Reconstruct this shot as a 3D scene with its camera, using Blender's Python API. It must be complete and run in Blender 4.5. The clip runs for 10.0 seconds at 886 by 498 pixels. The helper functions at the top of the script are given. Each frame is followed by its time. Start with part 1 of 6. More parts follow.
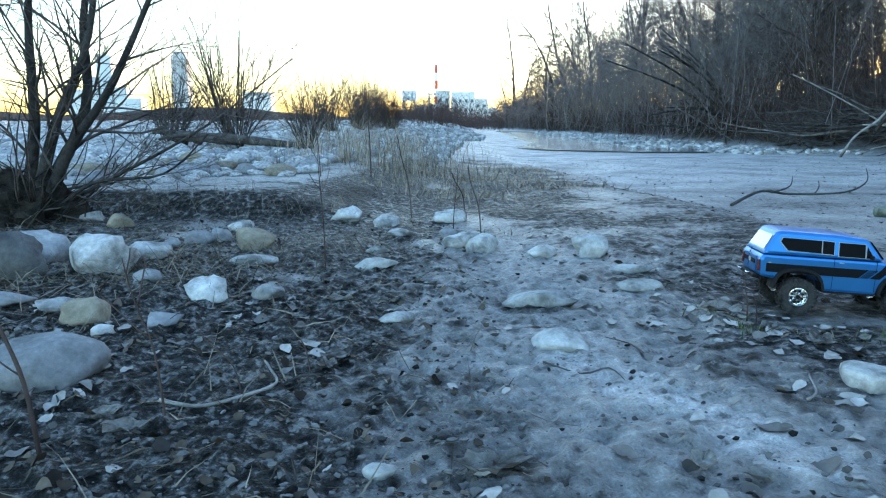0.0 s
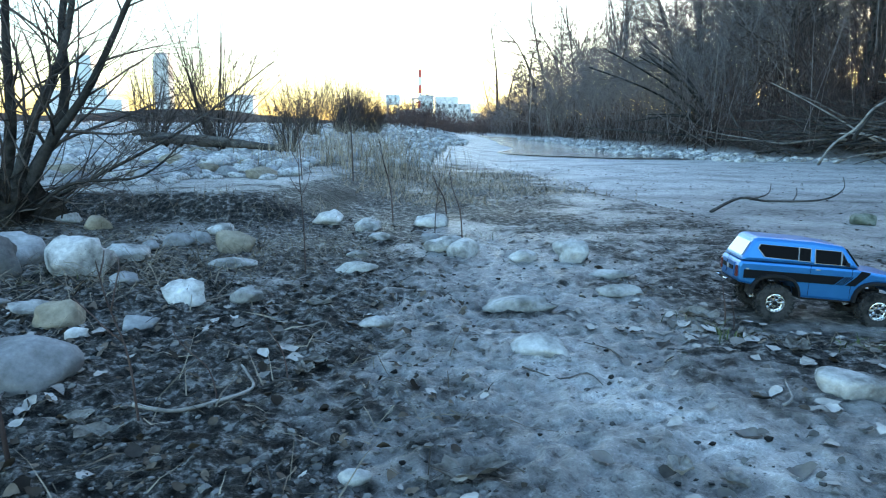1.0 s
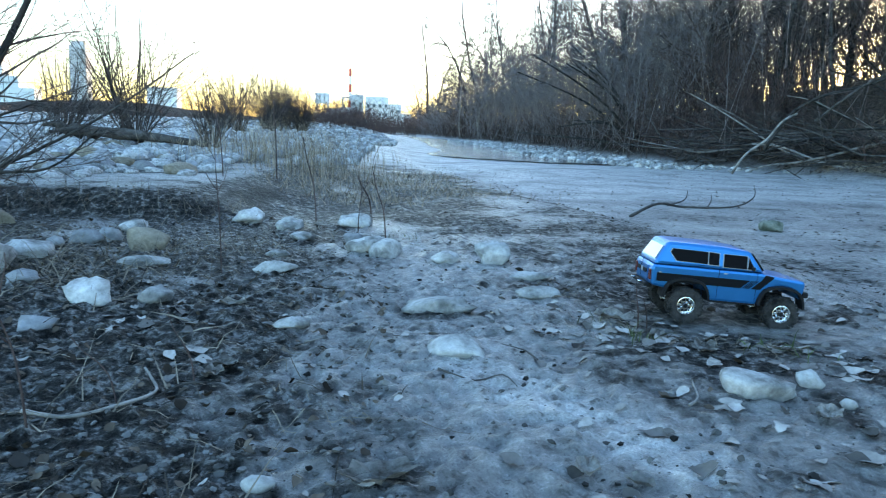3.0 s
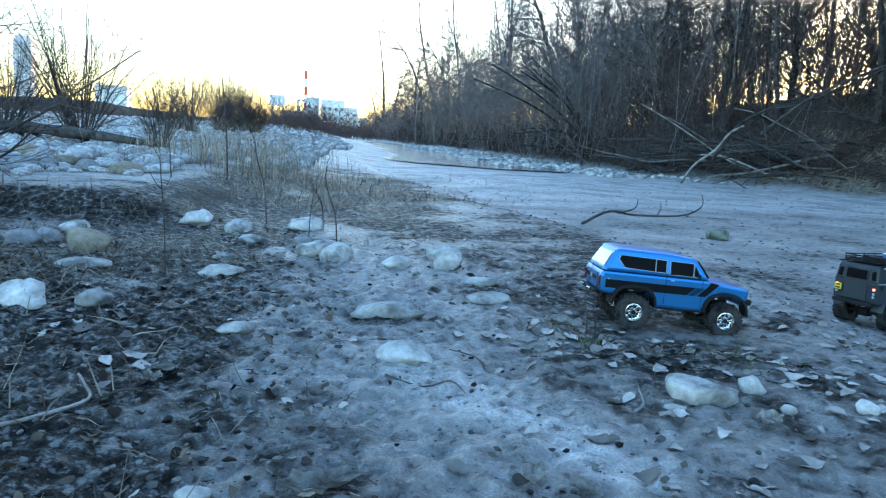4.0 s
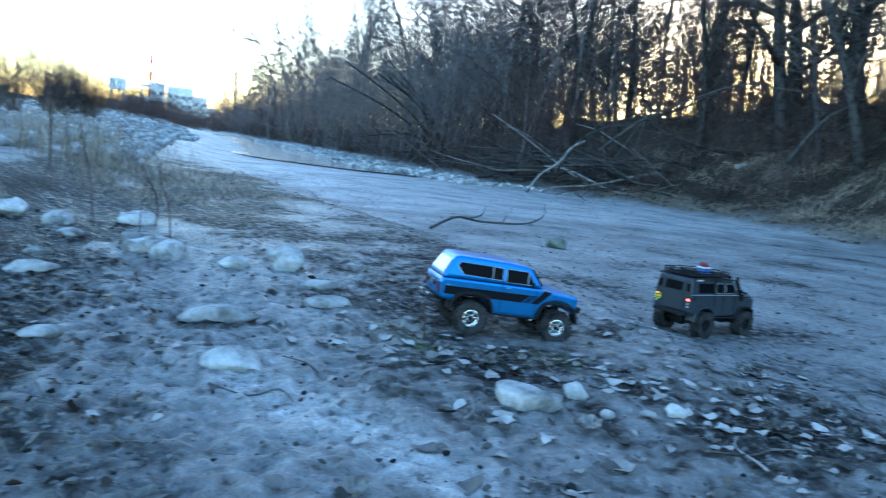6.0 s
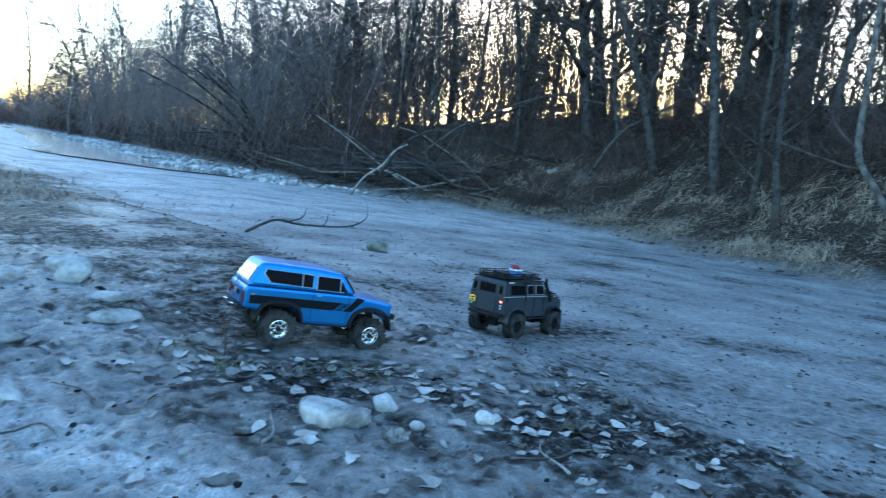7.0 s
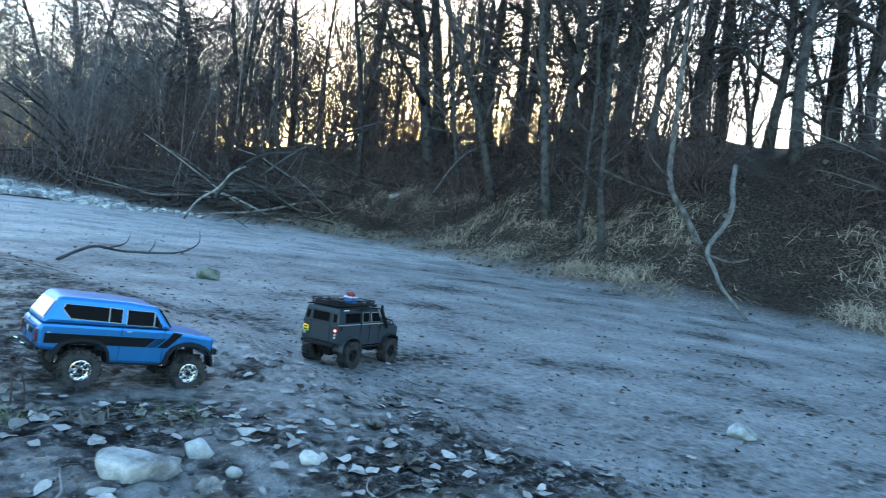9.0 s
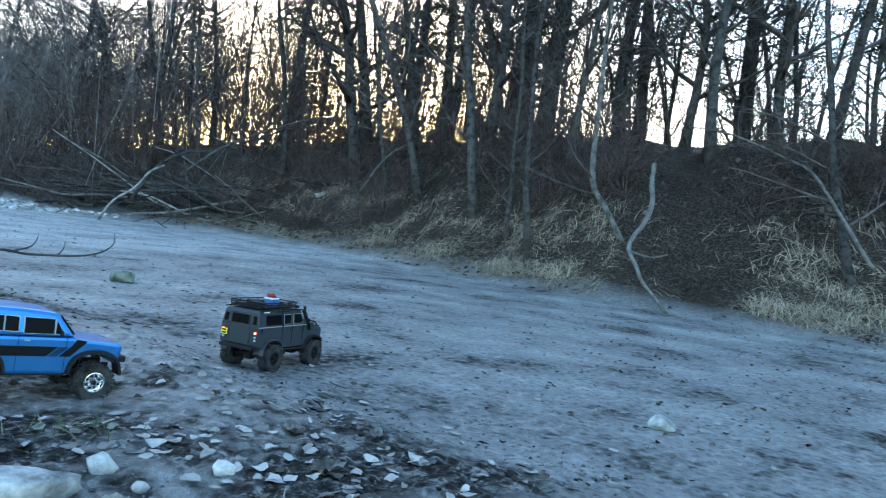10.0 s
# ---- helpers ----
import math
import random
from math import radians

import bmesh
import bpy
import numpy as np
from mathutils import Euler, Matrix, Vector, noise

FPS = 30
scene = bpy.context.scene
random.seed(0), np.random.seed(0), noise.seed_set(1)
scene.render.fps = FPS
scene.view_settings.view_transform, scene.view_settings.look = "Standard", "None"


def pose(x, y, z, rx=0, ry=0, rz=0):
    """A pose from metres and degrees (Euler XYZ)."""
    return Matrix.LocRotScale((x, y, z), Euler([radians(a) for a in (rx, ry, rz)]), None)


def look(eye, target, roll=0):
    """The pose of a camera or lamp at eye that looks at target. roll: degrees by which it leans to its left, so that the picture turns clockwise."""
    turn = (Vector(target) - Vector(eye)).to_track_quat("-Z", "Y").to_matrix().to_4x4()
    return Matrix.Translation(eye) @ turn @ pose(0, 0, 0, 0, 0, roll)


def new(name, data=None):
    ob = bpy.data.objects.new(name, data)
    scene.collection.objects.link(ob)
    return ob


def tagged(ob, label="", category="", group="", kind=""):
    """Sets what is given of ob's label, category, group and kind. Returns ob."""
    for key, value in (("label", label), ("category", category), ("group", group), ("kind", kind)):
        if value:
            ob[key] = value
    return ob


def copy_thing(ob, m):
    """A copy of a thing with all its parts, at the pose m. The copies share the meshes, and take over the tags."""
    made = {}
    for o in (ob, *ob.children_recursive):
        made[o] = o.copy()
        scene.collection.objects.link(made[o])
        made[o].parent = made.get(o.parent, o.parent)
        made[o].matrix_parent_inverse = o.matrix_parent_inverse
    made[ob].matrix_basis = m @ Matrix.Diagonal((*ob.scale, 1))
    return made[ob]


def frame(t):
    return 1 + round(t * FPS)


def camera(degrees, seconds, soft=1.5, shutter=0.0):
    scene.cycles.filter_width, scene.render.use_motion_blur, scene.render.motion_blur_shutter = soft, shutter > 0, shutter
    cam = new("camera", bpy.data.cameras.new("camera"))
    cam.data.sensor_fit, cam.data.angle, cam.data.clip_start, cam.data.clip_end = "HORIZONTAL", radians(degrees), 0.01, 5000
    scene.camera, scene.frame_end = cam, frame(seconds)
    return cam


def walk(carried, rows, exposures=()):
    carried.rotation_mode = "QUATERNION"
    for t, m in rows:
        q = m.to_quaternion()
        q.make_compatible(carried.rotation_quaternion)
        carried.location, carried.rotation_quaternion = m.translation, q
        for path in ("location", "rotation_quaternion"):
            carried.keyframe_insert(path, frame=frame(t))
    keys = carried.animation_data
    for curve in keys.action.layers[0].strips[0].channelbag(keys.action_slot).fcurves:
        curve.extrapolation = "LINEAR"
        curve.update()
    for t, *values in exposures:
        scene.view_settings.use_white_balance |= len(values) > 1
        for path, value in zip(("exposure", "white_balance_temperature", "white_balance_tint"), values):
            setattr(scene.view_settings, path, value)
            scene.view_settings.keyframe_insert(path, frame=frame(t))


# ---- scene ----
cam = camera(62.8, 10.0, soft=1.1, shutter=0.4)
PATH = [
    (0, (0.001, -0.024, 0.553), (-0.002, 1.947, 0.215), -0.2),
    (0.5, (0.002, -0.021, 0.551), (0.011, 1.95, 0.212), 0.3),
    (1, (0.008, -0.019, 0.552), (0.053, 1.954, 0.226), 0.4),
    (1.5, (0.015, -0.013, 0.551), (0.096, 1.959, 0.227), 0.6),
    (2, (0.026, -0.012, 0.553), (0.12, 1.961, 0.234), -0.0),
    (2.5, (0.03, -0.009, 0.551), (0.193, 1.958, 0.227), 0.9),
    (4, (0.053, 0.015, 0.544), (0.416, 1.958, 0.245), 3.2),
    (4.5, (0.057, 0.019, 0.544), (0.473, 1.954, 0.256), 3.6),
    (5, (0.062, 0.027, 0.542), (0.498, 1.958, 0.26), 3.6),
    (5.2, (0.063, 0.026, 0.545), (0.509, 1.956, 0.271), 3.6),
    (6.3, (0.119, 0.055, 0.551), (1.005, 1.76, 0.303), 7.7),
    (6.5, (0.136, 0.07, 0.552), (1.546, 2.446, 0.207), 8.0),
    (7, (0.18, 0.093, 0.557), (1.345, 1.707, 0.36), 7.6),
    (7.5, (0.213, 0.107, 0.565), (1.524, 1.61, 0.419), 7.1),
    (8, (0.228, 0.113, 0.566), (1.61, 1.554, 0.457), 7.5),
    (8.5, (0.232, 0.115, 0.566), (1.654, 1.518, 0.482), 7.9),
    (9, (0.253, 0.113, 0.569), (1.731, 1.458, 0.494), 7.8),
    (9.5, (0.275, 0.116, 0.569), (1.827, 1.376, 0.51), 7.6),
    (10, (0.295, 0.122, 0.569), (2.295, 1.614, 0.503), 7.3),
]
walk(cam, [(t, look(eye, target, roll)) for t, eye, target, roll in PATH], [(0, 1.9, 7000, 10), (2.5, 1.9, 6900, 10), (4, 1.9, 6500, 9), (5, 1.88, 6150, 9), (6.5, 1.87, 5850, 9), (7.5, 1.95, 6150, 9), (8.5, 2.03, 6500, 9), (10, 2.12, 6900, 10)])

# ---- light ----
world = bpy.data.worlds.new("dusk_sky")
scene.world = world
world.use_nodes = True
wn = world.node_tree.nodes
wl = world.node_tree.links
sky = wn.new("ShaderNodeTexSky")
sky.sky_type = "NISHITA"
sky.sun_disc = False
sky.sun_elevation = radians(4.2)
sky.sun_rotation = radians(47.0)
sky.air_density, sky.dust_density, sky.ozone_density = 1.0, 1.2, 2.6
wn["Background"].inputs[1].default_value = 0.57
wl.new(sky.outputs[0], wn["Background"].inputs[0])

# the sun has set behind the wood: the sky alone gives light


# ---- materials ----
def mat(name, rough=0.8, metal=0.0):
    m = bpy.data.materials.new(name)
    m.use_nodes = True
    b = m.node_tree.nodes["Principled BSDF"]
    b.inputs["Roughness"].default_value = rough
    b.inputs["Metallic"].default_value = metal
    return m, m.node_tree.nodes, m.node_tree.links, b


def ramp(nodes, stops):
    r = nodes.new("ShaderNodeValToRGB")
    e = r.color_ramp.elements
    while len(e) < len(stops):
        e.new(0.5)
    for el, (p, c) in zip(e, stops):
        el.position, el.color = p, (*c, 1)
    return r


def noise_node(nodes, links, scale, detail=6.0, rough=0.6, coords=None):
    n = nodes.new("ShaderNodeTexNoise")
    n.inputs["Scale"].default_value, n.inputs["Detail"].default_value = scale, detail
    n.inputs["Roughness"].default_value = rough
    if coords is not None:
        links.new(coords, n.inputs["Vector"])
    return n


def bump(nodes, links, b, height, strength, distance):
    k = nodes.new("ShaderNodeBump")
    k.inputs["Strength"].default_value, k.inputs["Distance"].default_value = strength, distance
    links.new(height, k.inputs["Height"])
    links.new(k.outputs[0], b.inputs["Normal"])
    return k


def mixed(nodes, links, fac, a, b, mode="MIX"):
    x = nodes.new("ShaderNodeMix")
    x.data_type, x.blend_type = "RGBA", mode
    for val, slot in ((fac, 0), (a, 6), (b, 7)):
        if isinstance(val, (int, float)):
            x.inputs[slot].default_value = val
        elif isinstance(val, tuple):
            x.inputs[slot].default_value = (*val, 1)
        else:
            links.new(val, x.inputs[slot])
    return x.outputs[2]


def speckled(name, dark, light, scale, rough=0.85, depth=0.01, strength=0.5, vary=0.25, fine=5.0):
    """Two-scale mottled surface with relief, in metres of the thing itself, shifted and toned per object."""
    m, n, l, b = mat(name, rough)
    b.inputs["Specular IOR Level"].default_value = 0.06
    co = n.new("ShaderNodeTexCoord").outputs["Object"]
    info = n.new("ShaderNodeObjectInfo")
    add = n.new("ShaderNodeVectorMath")
    add.operation = "MULTIPLY_ADD"
    add.inputs[1].default_value = (7, 5, 9)
    l.new(info.outputs["Random"], add.inputs[0])
    l.new(co, add.inputs[2])
    big = noise_node(n, l, scale, 5, 0.6, add.outputs[0])
    small = noise_node(n, l, scale * fine, 6, 0.7, add.outputs[0])
    r = ramp(n, [(0.34, dark), (0.52, tuple((a + 2 * c) / 3 for a, c in zip(dark, light))), (0.7, light)])
    l.new(big.outputs[0], r.inputs[0])
    r2 = ramp(n, [(0.3, (0.62, 0.62, 0.62)), (0.7, (1.15, 1.15, 1.15))])
    l.new(small.outputs[0], r2.inputs[0])
    c = mixed(n, l, 1.0, r.outputs[0], r2.outputs[0], "MULTIPLY")
    hsv = n.new("ShaderNodeHueSaturation")
    ma = n.new("ShaderNodeMath")
    ma.operation = "MULTIPLY_ADD"
    ma.inputs[1].default_value, ma.inputs[2].default_value = 2 * vary, 1 - vary
    l.new(info.outputs["Random"], ma.inputs[0])
    l.new(ma.outputs[0], hsv.inputs["Value"])
    l.new(c, hsv.inputs["Color"])
    l.new(hsv.outputs[0], b.inputs["Base Color"])
    bump(n, l, b, small.outputs[0], strength, depth)
    return m


def plain(name, color, rough=0.5, metal=0.0, coat=0.0, grain=0.12, scale=40.0):
    m, n, l, b = mat(name, rough, metal)
    co = n.new("ShaderNodeTexCoord").outputs["Object"]
    t = noise_node(n, l, scale, 5, 0.65, co)
    r = ramp(n, [(0.3, tuple(c * (1 - grain) for c in color)), (0.7, tuple(min(1, c * (1 + grain)) for c in color))])
    l.new(t.outputs[0], r.inputs[0])
    l.new(r.outputs[0], b.inputs["Base Color"])
    b.inputs["Coat Weight"].default_value = coat
    rr = n.new("ShaderNodeMath")
    rr.operation = "MULTIPLY_ADD"
    rr.inputs[1].default_value, rr.inputs[2].default_value = 0.25, max(0.02, rough - 0.12)
    l.new(t.outputs[0], rr.inputs[0])
    l.new(rr.outputs[0], b.inputs["Roughness"])
    return m


def leafy(name, dark, light, rough=0.75):
    """Toned leaf by leaf."""
    m, n, l, b = mat(name, rough)
    b.inputs["Specular IOR Level"].default_value = 0.06
    g = n.new("ShaderNodeNewGeometry")
    r = ramp(n, [(0.0, dark), (0.45, tuple((a + c) / 2 for a, c in zip(dark, light))), (1.0, light)])
    l.new(g.outputs["Random Per Island"], r.inputs[0])
    t = noise_node(n, l, 60, 4, 0.6, n.new("ShaderNodeTexCoord").outputs["Object"])
    r2 = ramp(n, [(0.3, (0.7, 0.7, 0.7)), (0.7, (1.1, 1.1, 1.1))])
    l.new(t.outputs[0], r2.inputs[0])
    l.new(mixed(n, l, 1.0, r.outputs[0], r2.outputs[0], "MULTIPLY"), b.inputs["Base Color"])
    return m


def ground_material():
    m, n, l, b = mat("river_bed", 0.9)
    co = n.new("ShaderNodeTexCoord").outputs["Object"]

    def attr(name):
        a = n.new("ShaderNodeAttribute")
        a.attribute_name = name
        return a.outputs["Fac"]

    def sums(a, k, c):
        q = n.new("ShaderNodeMath")
        q.operation = "MULTIPLY_ADD"
        for val, slot in ((a, 0), (k, 1), (c, 2)):
            if isinstance(val, (int, float)):
                q.inputs[slot].default_value = val
            else:
                l.new(val, q.inputs[slot])
        return q.outputs[0]

    def toned(fac, stops):
        r = ramp(n, [(p, (c,) * 3 if isinstance(c, float) else c) for p, c in stops])
        l.new(fac, r.inputs[0])
        return r.outputs[0]

    big = noise_node(n, l, 1.3, 7, 0.62, co).outputs[0]
    mid = noise_node(n, l, 9, 6, 0.6, co).outputs[0]
    lump = noise_node(n, l, 64, 7, 0.7, co).outputs[0]
    grain = noise_node(n, l, 170, 4, 0.75, co).outputs[0]
    crust = n.new("ShaderNodeTexVoronoi")
    crust.inputs["Scale"].default_value = 26
    l.new(co, crust.inputs["Vector"])
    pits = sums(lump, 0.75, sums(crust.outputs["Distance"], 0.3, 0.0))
    # how much of the silt film is gone: dark soil shows through
    s = sums(big, 1.5, sums(mid, 0.9, sums(lump, 0.35, sums(attr("dark"), 1.0, -1.375))))
    edge = toned(s, [(0.34, 0.0), (0.56, 1.0)])
    dry = toned(s, [(0.0, 1.85), (0.08, 1.45), (0.26, 1.05)])
    silt = toned(mid, [(0.34, (0.13, 0.129, 0.126)), (0.5, (0.19, 0.188, 0.184)), (0.66, (0.25, 0.248, 0.242))])
    silt = mixed(n, l, 1.0, silt, dry, "MULTIPLY")
    # Pits darkened, lump tops paled: shading of the relief put into the colour.
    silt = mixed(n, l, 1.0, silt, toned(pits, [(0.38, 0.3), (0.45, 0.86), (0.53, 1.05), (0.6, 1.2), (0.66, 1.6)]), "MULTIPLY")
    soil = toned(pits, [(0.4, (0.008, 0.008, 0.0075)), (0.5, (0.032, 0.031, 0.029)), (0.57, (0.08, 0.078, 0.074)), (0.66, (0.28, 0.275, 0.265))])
    base = mixed(n, l, edge, silt, soil)
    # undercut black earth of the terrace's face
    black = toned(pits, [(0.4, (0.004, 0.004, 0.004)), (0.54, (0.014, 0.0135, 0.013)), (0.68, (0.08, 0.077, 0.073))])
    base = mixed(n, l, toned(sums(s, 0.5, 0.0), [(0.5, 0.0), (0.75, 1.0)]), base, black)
    duff = toned(pits, [(0.34, (0.006, 0.005, 0.004)), (0.5, (0.024, 0.019, 0.015)), (0.66, (0.09, 0.07, 0.054))])
    base = mixed(n, l, attr("bank"), base, duff)
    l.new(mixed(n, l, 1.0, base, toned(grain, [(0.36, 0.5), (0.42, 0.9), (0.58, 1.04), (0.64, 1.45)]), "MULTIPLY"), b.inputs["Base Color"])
    # the silt is damp and faintly glossy, the crumbly soil is not
    l.new(toned(big, [(0.34, 0.34), (0.62, 0.6)]), b.inputs["Roughness"])
    l.new(mixed(n, l, attr("bank"), toned(edge, [(0.0, 0.4), (0.8, 0.05)]), (0.03, 0.03, 0.03)), b.inputs["Specular IOR Level"])
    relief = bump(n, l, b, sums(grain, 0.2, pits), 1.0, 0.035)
    l.new(toned(edge, [(0.0, 0.75), (0.8, 1.0)]), relief.inputs["Strength"])
    return m


M_GROUND = ground_material()
M_BARK = speckled("grey_bark", (0.026, 0.024, 0.022), (0.095, 0.088, 0.082), 9, 0.9, 0.01, 0.7, 0.3)
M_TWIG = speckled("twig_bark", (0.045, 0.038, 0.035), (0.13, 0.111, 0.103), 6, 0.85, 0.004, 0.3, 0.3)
# Twig bark again, paled so that distance haze sits in the colour.
M_HAZETWIG = speckled("haze_paled_twigs", (0.12, 0.103, 0.099), (0.3, 0.262, 0.248), 6, 0.85, 0.004, 0.3, 0.3)
M_BRUSH = speckled("red_brown_twigs", (0.05, 0.035, 0.032), (0.14, 0.1, 0.091), 5, 0.85, 0.004, 0.3, 0.3)
M_PALEBARK = speckled("pale_smooth_bark", (0.06, 0.057, 0.052), (0.18, 0.172, 0.158), 7, 0.8, 0.006, 0.5, 0.15)
M_BIRCH = speckled("white_birch_bark", (0.18, 0.17, 0.16), (0.45, 0.43, 0.4), 5, 0.75, 0.006, 0.5, 0.1)
M_DEADWOOD = speckled("bleached_dead_wood", (0.09, 0.083, 0.076), (0.32, 0.3, 0.28), 8, 0.85, 0.006, 0.6, 0.3)
M_STRAW = leafy("dry_straw", (0.1, 0.075, 0.053), (0.52, 0.415, 0.305))
M_DARKSTRAW = leafy("rotting_straw", (0.03, 0.025, 0.02), (0.3, 0.25, 0.19))
M_LEAF = leafy("fallen_leaves", (0.04, 0.035, 0.031), (0.44, 0.41, 0.38))
M_BANKLEAF = leafy("brown_leaf_litter", (0.012, 0.0095, 0.008), (0.15, 0.118, 0.092))
M_GREEN = leafy("grass_blades", (0.035, 0.05, 0.02), (0.12, 0.15, 0.06))
M_NEEDLE = leafy("pine_needles", (0.012, 0.02, 0.012), (0.04, 0.06, 0.03))
M_STONE = {
    "white": speckled("white_stone", (0.17, 0.168, 0.16), (0.66, 0.65, 0.63), 9, 0.75, 0.01, 0.5, 0.08),
    "pale": speckled("pale_grey_stone", (0.12, 0.12, 0.117), (0.5, 0.5, 0.485), 9, 0.8, 0.012, 0.55, 0.14),
    "grey": speckled("grey_stone", (0.16, 0.165, 0.17), (0.32, 0.325, 0.33), 8, 0.8, 0.01, 0.5, 0.2),
    "dark": speckled("dark_slate_stone", (0.07, 0.072, 0.075), (0.17, 0.17, 0.17), 8, 0.8, 0.01, 0.5, 0.15),
    "tan": speckled("tan_stone", (0.17, 0.145, 0.11), (0.33, 0.285, 0.22), 7, 0.8, 0.01, 0.5, 0.15),
    "green": speckled("mossy_stone", (0.07, 0.085, 0.06), (0.24, 0.25, 0.21), 14, 0.85, 0.01, 0.5, 0.1),
}


# ---- the lie of the land ----
def hash01(ix, iy, seed):
    h = (ix.astype(np.int64) * 374761393 + iy.astype(np.int64) * 668265263 + seed * 974711) & 0xFFFFFFFF
    h = ((h ^ (h >> 13)) * 1274126177) & 0xFFFFFFFF
    return ((h ^ (h >> 16)) & 0xFFFF) / 65535.0


def lattice(x, y, seed=0):
    ix, iy = np.floor(x), np.floor(y)
    fx, fy = x - ix, y - iy
    fx, fy = fx * fx * (3 - 2 * fx), fy * fy * (3 - 2 * fy)
    a, b = hash01(ix, iy, seed), hash01(ix + 1, iy, seed)
    c, d = hash01(ix, iy + 1, seed), hash01(ix + 1, iy + 1, seed)
    return (a * (1 - fx) + b * fx) * (1 - fy) + (c * (1 - fx) + d * fx) * fy


def fbm(x, y, scale, octaves=4, seed=0):
    total, amp, norm = 0.0, 1.0, 0.0
    for k in range(octaves):
        total = total + amp * lattice(x * scale * 2 ** k + 31.7 * k, y * scale * 2 ** k - 17.3 * k, seed + k)
        norm, amp = norm + amp, amp * 0.55
    return total / norm - 0.5


def smooth(a, b, v):
    t = np.clip((v - a) / (b - a), 0, 1)
    return t * t * (3 - 2 * t)


FOOT_Y = (-40, -5, 0, 1, 2.4, 4.4, 6.2, 8.4, 12, 15, 17, 20, 28, 43, 66, 120, 400)
FOOT_X = (16, 11.6, 10.3, 9.9, 9.45, 9.1, 9.45, 9.85, 10.2, 9.9, 9.0, 8.2, 9.0, 9.6, 8.6, 9, 12)
EDGE_Y = (4.0, 4.6, 5.9, 7.6, 9.1, 13, 18, 24, 60, 400)
EDGE_X = (-0.85, -0.62, -0.42, -0.06, 0.1, 0.3, 0.6, 1.6, 2.2, 10)


TRUCK_PADS = ((1.22, 2.2, -0.03), (2.385, 2.515, -0.098))


def zones(x, y):
    """Bank distance, terrace share and channel share at places of the plan."""
    wob = 0.5 * fbm(x, y, 0.7, 3, 5)
    back = x - np.interp(y, FOOT_Y, FOOT_X) + wob
    front = smooth(-0.05, 0.22, y - 4.3 + 0.3 * wob - 0.12 * np.sin(1.7 * x))
    terrace = front * smooth(-0.15, 0.75 + 0.3 * np.clip(y - 6, 0, 20), np.interp(y, EDGE_Y, EDGE_X) + 0.2 + 0.1 * np.clip(y - 6, 0, 20) - x + 0.5 * wob)
    terrace = np.where(y < 3.6, 0, terrace)
    channel = smooth(1.7, 2.4, x + 0.35 * wob + 0.12 * np.clip(y - 4, 0, 8))
    return back, terrace, channel


def land(x, y):
    x, y = np.asarray(x, float), np.asarray(y, float)
    back, terrace, channel = zones(x, y)
    far = np.hypot(x, y)
    z = -0.1 * channel
    z = z * (1 - terrace) + terrace * (0.16 + 0.011 * np.clip(y - 5, 0, 70) + 0.05 * fbm(x, y, 0.35, 3, 9))
    crest = np.interp(y, (-40, 7, 14, 18, 23, 60), (2.9, 2.9, 2.7, 2.3, 1.7, 1.4))
    rise = 0.28 * smooth(-0.15, 0.7, back) + (crest - 0.28) * smooth(0.6, 4.1, back)
    gully = np.exp(-((y - 3.0 - 0.42 * (x - 9.3)) / 0.55) ** 2) * smooth(0, 0.6, back) * (1 - smooth(3.5, 5.5, back))
    z = z + rise * (1 - 0.22 * gully) + 0.18 * fbm(x, y, 0.9, 3, 21) * smooth(0, 1, back)
    open_bed = (1 - terrace) * (1 - smooth(-0.3, 0.2, back))
    z = z + open_bed * (0.045 * fbm(x, y, 0.6, 2, 2) * (1 - 0.75 * smooth(5, 10, far)) * (1 - 0.5 * channel) + (0.03 - 0.021 * channel) * fbm(x, y, 5, 3, 3) * (1 - smooth(5, 9, far)))
    clods = np.clip(fbm(x, y, 14, 3, 4), -0.2, 0.3)
    flat = smooth(0.0, 1.3, x)
    z = z + open_bed * (1 - 0.55 * flat - 0.33 * channel) * 0.03 * clods
    near = open_bed * (1 - smooth(3.5, 6, far))
    z = z + near * ((0.028 - 0.01 * flat - 0.009 * channel) * fbm(x, y, 38, 2, 33) + (0.022 - 0.008 * flat - 0.008 * channel) * np.abs(fbm(x, y, 17, 2, 35)))
    for px, py, level in TRUCK_PADS:
        w = np.exp(-(((x - px) ** 2 + (y - py) ** 2) / 0.16) ** 2)
        z = z * (1 - 0.8 * w) + level * 0.8 * w
    return np.where(far > 300, np.minimum(z, 2.0), z)


def land_z(x, y):
    return float(land(np.array([x]), np.array([y]))[0])


def graded(fine_lo, fine_hi, step, reach_lo, reach_hi, growth):
    mid = list(np.arange(fine_lo, fine_hi, step))
    up, s = [mid[-1]], step
    while up[-1] < reach_hi:
        s *= growth
        up.append(up[-1] + s)
    down, s = [mid[0]], step
    while down[-1] > reach_lo:
        s *= growth
        down.append(down[-1] - s)
    return np.array(down[:0:-1] + mid + up[1:])


